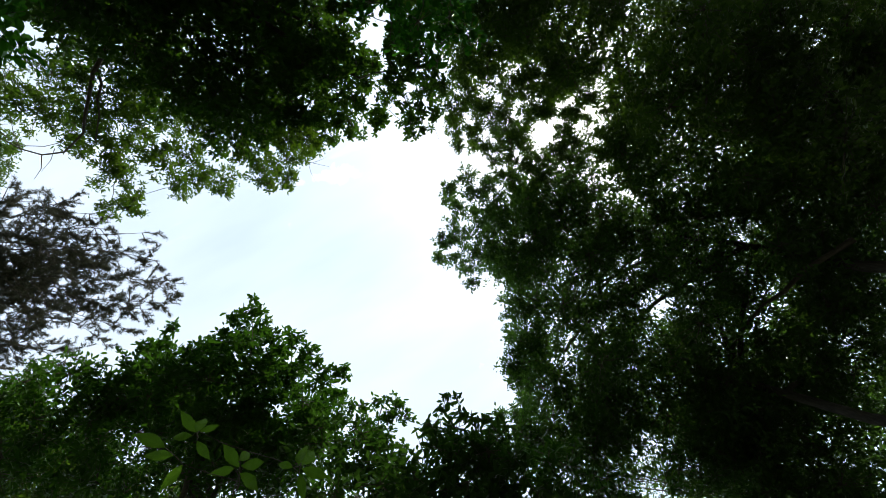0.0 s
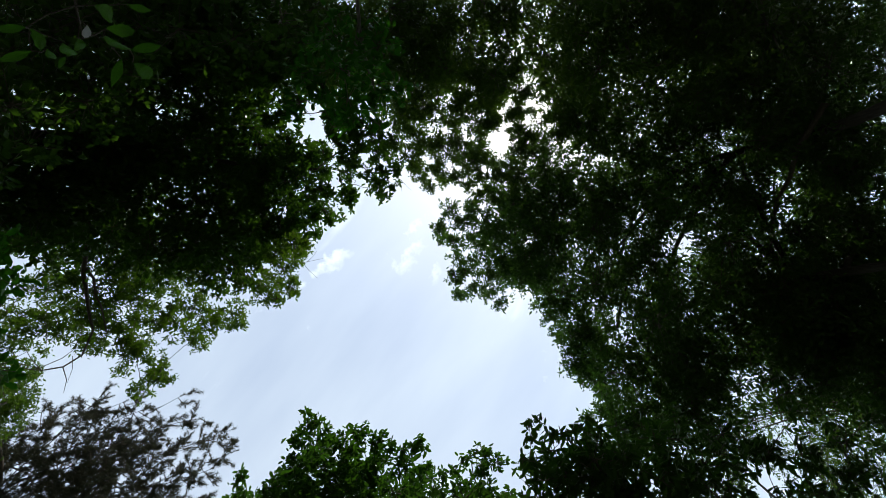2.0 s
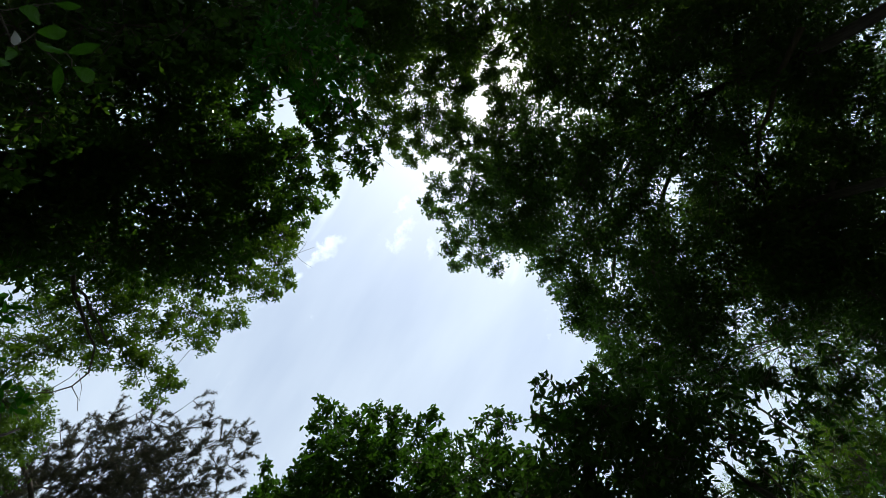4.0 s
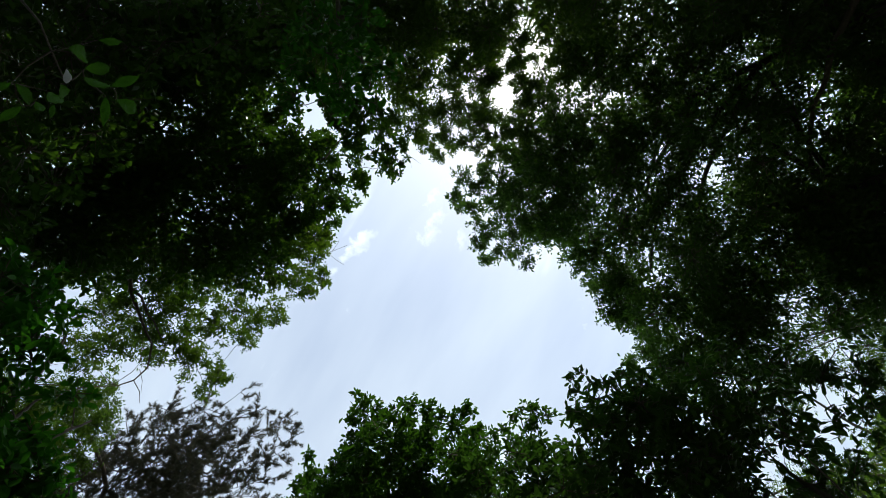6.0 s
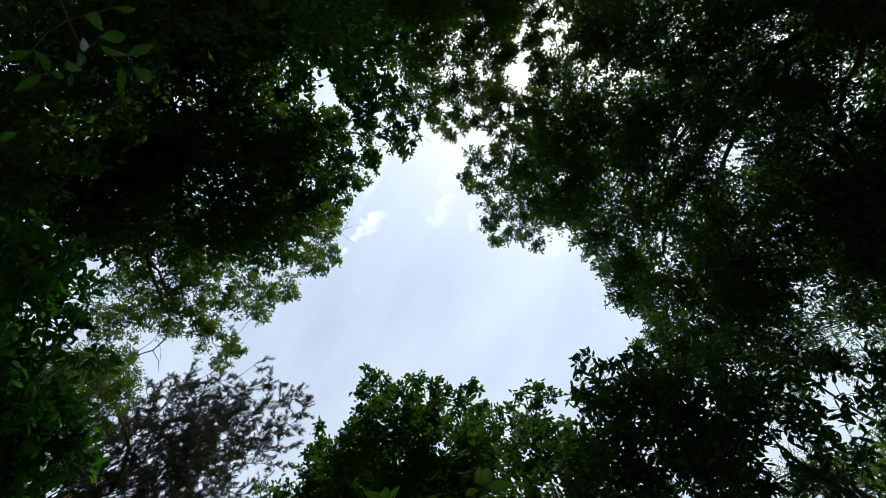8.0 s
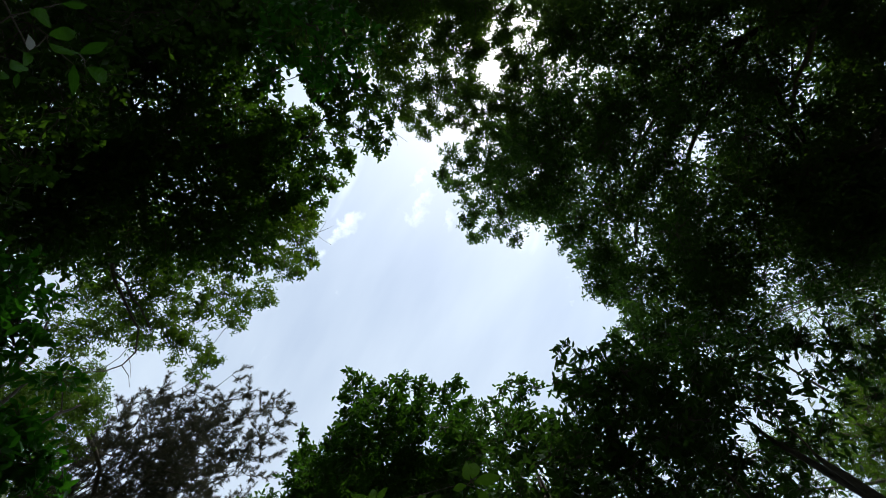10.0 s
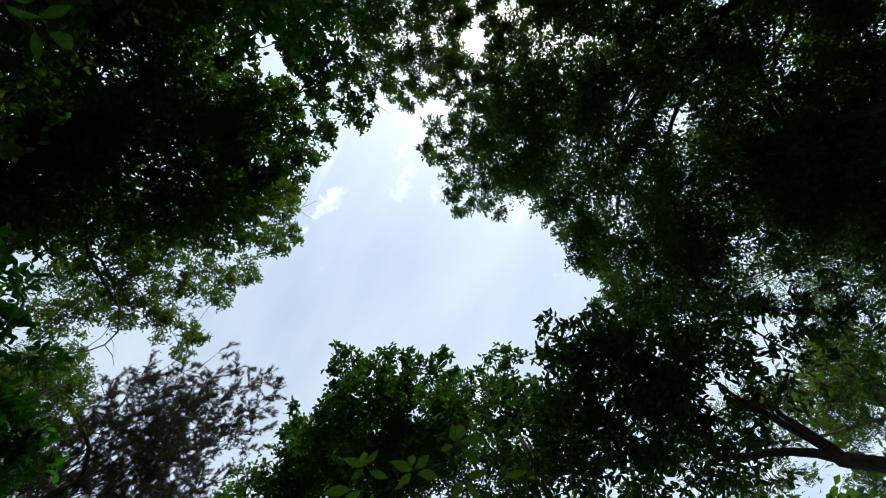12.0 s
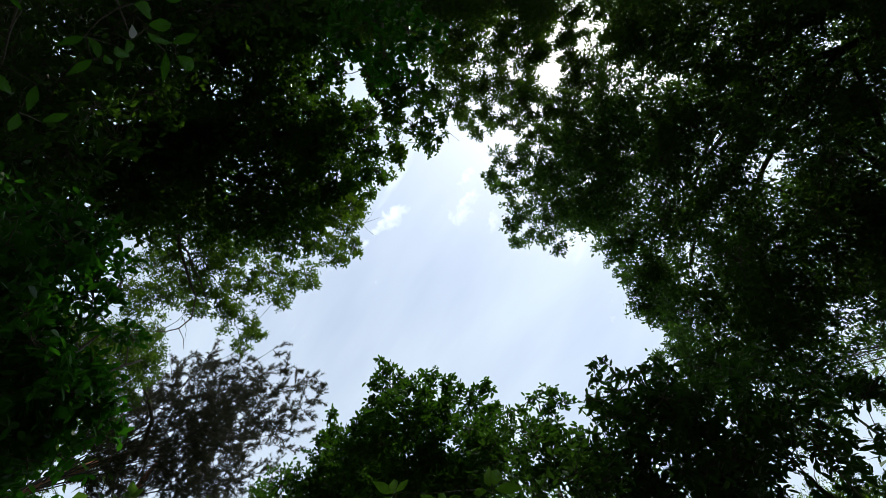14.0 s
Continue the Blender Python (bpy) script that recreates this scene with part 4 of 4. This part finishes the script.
outer = tree("screen_tree", "added full-crowned deciduous tree that screens off light from the horizon", "far", (17.0, 0.0), (17.0, 0.3, 13.0), 0.24,
             scatter(rng, 17.0, 0, 7.5, 3.8, 3.8, 5.8, 32, 1.75), 78, "trees of the surrounding wood", GREY_BARK)
for i in range(1, 13):
    a = i * 2 * math.pi / 13
    far = 17.0 + 2.5 * math.sin(i * 2.3)
    copy_thing(outer, pose(far * math.cos(a), far * math.sin(a), 0, 0, 0, 137 * i) @ Matrix.Diagonal((1, 1, 0.9 + 0.15 * math.sin(i * 1.7), 1)))


pine = pine_tree("pine_tree", "tall pine with reddish trunk and grey-green needle tufts", (-12.48, 7.12), (-10.18, 7.77, 13.80), 0.15, PINE_SPRAYS, 41)
pine_tree("pine_tree", "pine with a reddish-brown leaning trunk beside its neighbour", (-8.60, 9.22), (-9.65, 7.80, 13.60), 0.14, PINE_REST, 42)

SPRIG_NORTHWEST = [
    (-1.062, -0.641, 2.955, -0.951, -0.676, 2.951),
    (-1.129, -0.666, 2.927, -1.006, -0.585, 2.902),
    (-1.111, -0.624, 2.992, -1.136, -0.522, 3.009),
    (-1.012, -0.577, 2.910, -0.871, -0.493, 2.853),
    (-1.308, -0.561, 2.902, -1.363, -0.489, 2.869),
    (-1.262, -0.574, 2.899, -1.200, -0.511, 2.869),
    (-1.285, -0.637, 2.966, -1.182, -0.542, 2.915),
    (-1.267, -0.591, 2.969, -1.271, -0.533, 2.952),
    (-1.324, -0.635, 2.899, -1.225, -0.538, 2.879),
    (-1.125, -0.688, 2.924, -0.979, -0.672, 2.889),
    (-1.363, -0.649, 2.927, -1.452, -0.618, 2.921),
    (-1.191, -0.773, 2.944, -1.027, -0.692, 2.880),
    (-1.099, -0.804, 2.955, -1.005, -0.790, 2.958),
    (-1.208, -0.643, 2.929, -1.128, -0.544, 2.873),
]

SPRIG_WEST = [
    (-1.790, -0.533, 2.955, -1.616, -0.447, 2.951),
    (-1.548, -0.480, 2.927, -1.552, -0.367, 2.902),
    (-1.608, -0.362, 2.992, -1.500, -0.405, 3.009),
    (-1.599, -0.373, 2.910, -1.561, -0.275, 2.853),
    (-1.704, -0.610, 2.902, -1.576, -0.531, 2.869),
    (-1.774, -0.644, 2.899, -1.818, -0.571, 2.869),
    (-1.831, -0.429, 2.966, -1.873, -0.371, 2.915),
    (-1.775, -0.782, 2.969, -1.837, -0.832, 2.952),
    (-1.559, -0.722, 2.899, -1.594, -0.787, 2.879),
]

SPRIG_SOUTH = [
    (-0.304, 1.425, 3.508, -0.424, 1.360, 3.501),
    (-0.298, 1.396, 3.468, -0.300, 1.266, 3.432),
    (-0.306, 1.453, 3.560, -0.230, 1.394, 3.583),
    (-0.304, 1.398, 3.443, -0.371, 1.389, 3.363),
    (-0.274, 1.404, 3.432, -0.172, 1.431, 3.387),
    (0.202, 1.305, 3.429, 0.154, 1.152, 3.386),
    (0.222, 1.365, 3.523, 0.242, 1.187, 3.450),
    (0.231, 1.383, 3.527, 0.382, 1.349, 3.502),
    (0.224, 1.340, 3.428, 0.306, 1.432, 3.400),
    (0.186, 1.350, 3.463, 0.096, 1.328, 3.413),
]

SPRIG_SOUTHWEST = [
    (-0.041, 1.496, 3.508, -0.175, 1.414, 3.501),
    (-0.040, 1.455, 3.468, 0.066, 1.357, 3.432),
    (-0.060, 1.551, 3.560, -0.145, 1.649, 3.583),
    (-0.026, 1.471, 3.443, 0.105, 1.436, 3.363),
    (-0.059, 1.412, 3.432, -0.030, 1.292, 3.387),
    (-0.378, 1.493, 3.429, -0.521, 1.449, 3.386),
    (-0.344, 1.584, 3.523, -0.455, 1.589, 3.450),
    (-0.285, 1.613, 3.527, -0.310, 1.744, 3.502),
    (0.245, 1.525, 3.428, 0.359, 1.479, 3.400),
    (0.242, 1.573, 3.463, 0.297, 1.655, 3.413),
    (0.224, 1.574, 3.467, 0.147, 1.672, 3.459),
    (0.026, 1.647, 3.491, -0.044, 1.692, 3.401),
    (0.482, 1.623, 3.507, 0.601, 1.608, 3.511),
]


def leaf_mesh(name, width, teeth, mat, seed):
    """One toothed leaf along +x, a metre long before scaling, folded at the midrib and curved down to its tip."""
    rng = np.random.RandomState(seed)
    s = np.linspace(0, 1, teeth)
    half = width * np.sin(np.pi * s ** 0.9) * (1 - 0.35 * s ** 3) * (1 + 0.10 * (np.arange(teeth) % 2)) + 0.004
    half[0], half[-1] = 0.008, 0.002
    bend = -0.22 * s ** 2
    mid = np.stack([s, np.zeros(teeth), bend], 1)
    wave = rng.normal(0, 0.012, (2, teeth))
    right = np.stack([s + 0.02, -half, bend + 0.28 * half + wave[0]], 1)
    left = np.stack([s + 0.02, half, bend + 0.28 * half + wave[1]], 1)
    verts = np.concatenate([mid, right, left])
    i = np.arange(teeth - 1)
    faces = np.concatenate([np.stack([i, i + teeth, i + teeth + 1, i + 1], 1), np.stack([i + 1, i + 2 * teeth + 1, i + 2 * teeth, i], 1)])
    me = bpy.data.meshes.new(name)
    me.from_pydata(verts.tolist(), [], faces.tolist())
    me.polygons.foreach_set("use_smooth", np.ones(len(faces), bool))
    me.materials.append(mat)
    return me


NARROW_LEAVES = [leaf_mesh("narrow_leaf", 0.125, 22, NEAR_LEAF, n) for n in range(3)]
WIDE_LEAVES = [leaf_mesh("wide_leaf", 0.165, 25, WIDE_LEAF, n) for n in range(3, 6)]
PALE_LEAVES = [leaf_mesh("pale_leaf", 0.09, 10, PALE_LEAF, 9)]


def place_leaf(row, meshes, parent, rng, label=""):
    base, tip = Vector(row[:3]), Vector(row[3:])
    along = (tip - base).normalized()
    normal = Vector((0.55 * base.x + rng.normal(0, 0.28), 0.55 * base.y + rng.normal(0, 0.28), 1.0))
    side = normal.cross(along).normalized()
    normal = along.cross(side)
    turn = Matrix((along, side, normal)).transposed().to_4x4()
    ob = new("leaf", meshes[rng.randint(len(meshes))])
    ob.matrix_basis = Matrix.Translation(base) @ turn @ Matrix.Diagonal(((tip - base).length,) * 3 + (1,))
    under(ob, parent)
    return tagged(ob, label=label)


def sapling(name, label, base, top, sprigs, meshes, seed):
    """A sapling that leans in over the eye: thin stem, twigs and single leaves. sprigs: (twig root, leaf rows)."""
    rng = np.random.RandomState(seed)
    thing = tagged(empty(name, base[0], base[1]), label, "sapling", "saplings")
    stem = arc((base[0], base[1], -0.1), top, rng, 10, 0.0)
    mesh_from("stem", *tube(stem, np.linspace(0.022, 0.008, 10), 8, 0.05, rng), DARK_BARK, thing, smooth=True)
    for rows in sprigs:
        bases = np.array([r[:3] for r in rows])
        hub = bases.mean(0)
        root = stem[np.argmin(np.linalg.norm(stem[6:] - hub, axis=1)) + 6]
        line = arc(root, hub, rng, 6, 0.03)
        mesh_from("twig", *tube(line, np.linspace(0.006, 0.003, 6), 6), TWIG_BARK, thing, smooth=True)
        grown = list(line[2:])
        for b in sorted(bases, key=lambda q: np.linalg.norm(q - root)):
            near = min(grown, key=lambda q: np.linalg.norm(q - b))
            mesh_from("leaf_stalk", *tube(np.array([near, (near + b) / 2 + rng.normal(0, 0.004, 3), b]), (0.0026, 0.0022, 0.0014), 5),
                      TWIG_BARK, thing, smooth=True)
            grown += [b, (near + b) / 2]
        for row in rows:
            place_leaf(row, meshes, thing, rng)
    return thing


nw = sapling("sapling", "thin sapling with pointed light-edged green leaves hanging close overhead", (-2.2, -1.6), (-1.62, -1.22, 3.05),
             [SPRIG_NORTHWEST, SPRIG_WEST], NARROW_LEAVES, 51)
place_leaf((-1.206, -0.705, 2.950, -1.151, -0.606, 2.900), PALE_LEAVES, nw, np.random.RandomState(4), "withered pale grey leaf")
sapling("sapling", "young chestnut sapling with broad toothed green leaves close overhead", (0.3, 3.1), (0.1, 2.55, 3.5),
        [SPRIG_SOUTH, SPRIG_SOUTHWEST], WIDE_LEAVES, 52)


def bare_twig(points, thick, parent, rng):
    line = np.array(points, float)
    mesh_from("bare_branch", *tube(line, np.linspace(thick, thick * 0.4, len(line)), 5), TWIG_BARK, parent, smooth=True)


rng = np.random.RandomState(61)
for points, thick in (
    ([(-7.74, 2.24, 9.20), (-7.06, 2.31, 9.20), (-6.61, 2.27, 9.20), (-6.25, 2.33, 9.20), (-5.90, 2.12, 9.20), (-5.74, 1.95, 9.20), (-5.70, 1.72, 9.20), (-5.65, 1.38, 9.20)], 0.010), ([(-5.75, 2.07, 9.20), (-5.71, 2.30, 9.20), (-5.75, 2.55, 9.20)], 0.006), ([(-6.33, 2.32, 9.20), (-6.16, 2.39, 9.20), (-6.04, 2.30, 9.20)], 0.005),
    ([(-2.04, 0.00, 8.80), (-1.77, -0.08, 8.80), (-1.52, -0.17, 8.80)], 0.005), ([(-1.88, -0.05, 8.80), (-1.74, 0.09, 8.80), (-1.58, 0.20, 8.80)], 0.004), ([(-1.80, -0.07, 8.80), (-1.69, -0.21, 8.80), (-1.65, -0.30, 8.80)], 0.004),
    ([(-0.46, -2.01, 8.80), (-0.28, -1.87, 8.80), (-0.03, -1.67, 8.80)], 0.005), ([(-0.32, -1.90, 8.80), (-0.23, -1.74, 8.80), (-0.22, -1.61, 8.80)], 0.004),
    ([(-5.46, -0.30, 8.70), (-5.41, 0.18, 8.62), (-5.34, 0.52, 8.55), (-5.28, 0.82, 8.60), (-5.20, 1.24, 8.66), (-5.06, 1.46, 8.60)], 0.045),
    ([(-5.06, 1.46, 8.60), (-5.10, 1.70, 8.58), (-5.17, 1.89, 8.62), (-5.41, 2.10, 8.60), (-5.74, 2.19, 8.63), (-6.20, 2.16, 8.58), (-6.68, 2.22, 8.60)], 0.018),
    ([(-5.36, 0.42, 8.58), (-5.21, 0.61, 8.62), (-5.10, 0.90, 8.58), (-5.03, 1.04, 8.63), (-4.85, 1.47, 8.60)], 0.026),
    ([(-5.41, 2.10, 8.60), (-5.30, 2.30, 8.58), (-5.34, 2.52, 8.62)], 0.008), ([(-5.74, 2.19, 8.63), (-5.90, 2.02, 8.60), (-6.10, 1.80, 8.64)], 0.008),
):
    bare_twig(points, thick, oak, rng)
bare_twig([(-9.56, 7.22, 12.10), (-9.19, 6.59, 12.10), (-8.97, 5.94, 12.10), (-9.04, 5.43, 12.10), (-9.28, 4.74, 12.10), (-9.71, 4.02, 12.10), (-10.04, 3.54, 12.10)], 0.07, pine, rng)
bare_twig([(6.62, -3.60, 6.85), (6.60, -3.25, 7.05), (6.62, -2.91, 7.30), (6.68, -2.50, 7.45), (6.72, -2.16, 7.70), (6.90, -1.65, 7.95), (7.14, -1.18, 8.20)], 0.055, east, rng)
hub = np.array([9.27, 1.72, 8.60])
for n in range(12):
    end = hub + np.array([-1.75 - 0.35 * rng.uniform(-1, 1), -0.25 + n * 0.11, 0.35]) + rng.normal(0, 0.12, 3)
    bare_twig(arc(hub + rng.normal(0, 0.1, 3), end, rng, 7, 0.05), 0.02, shaded, rng)
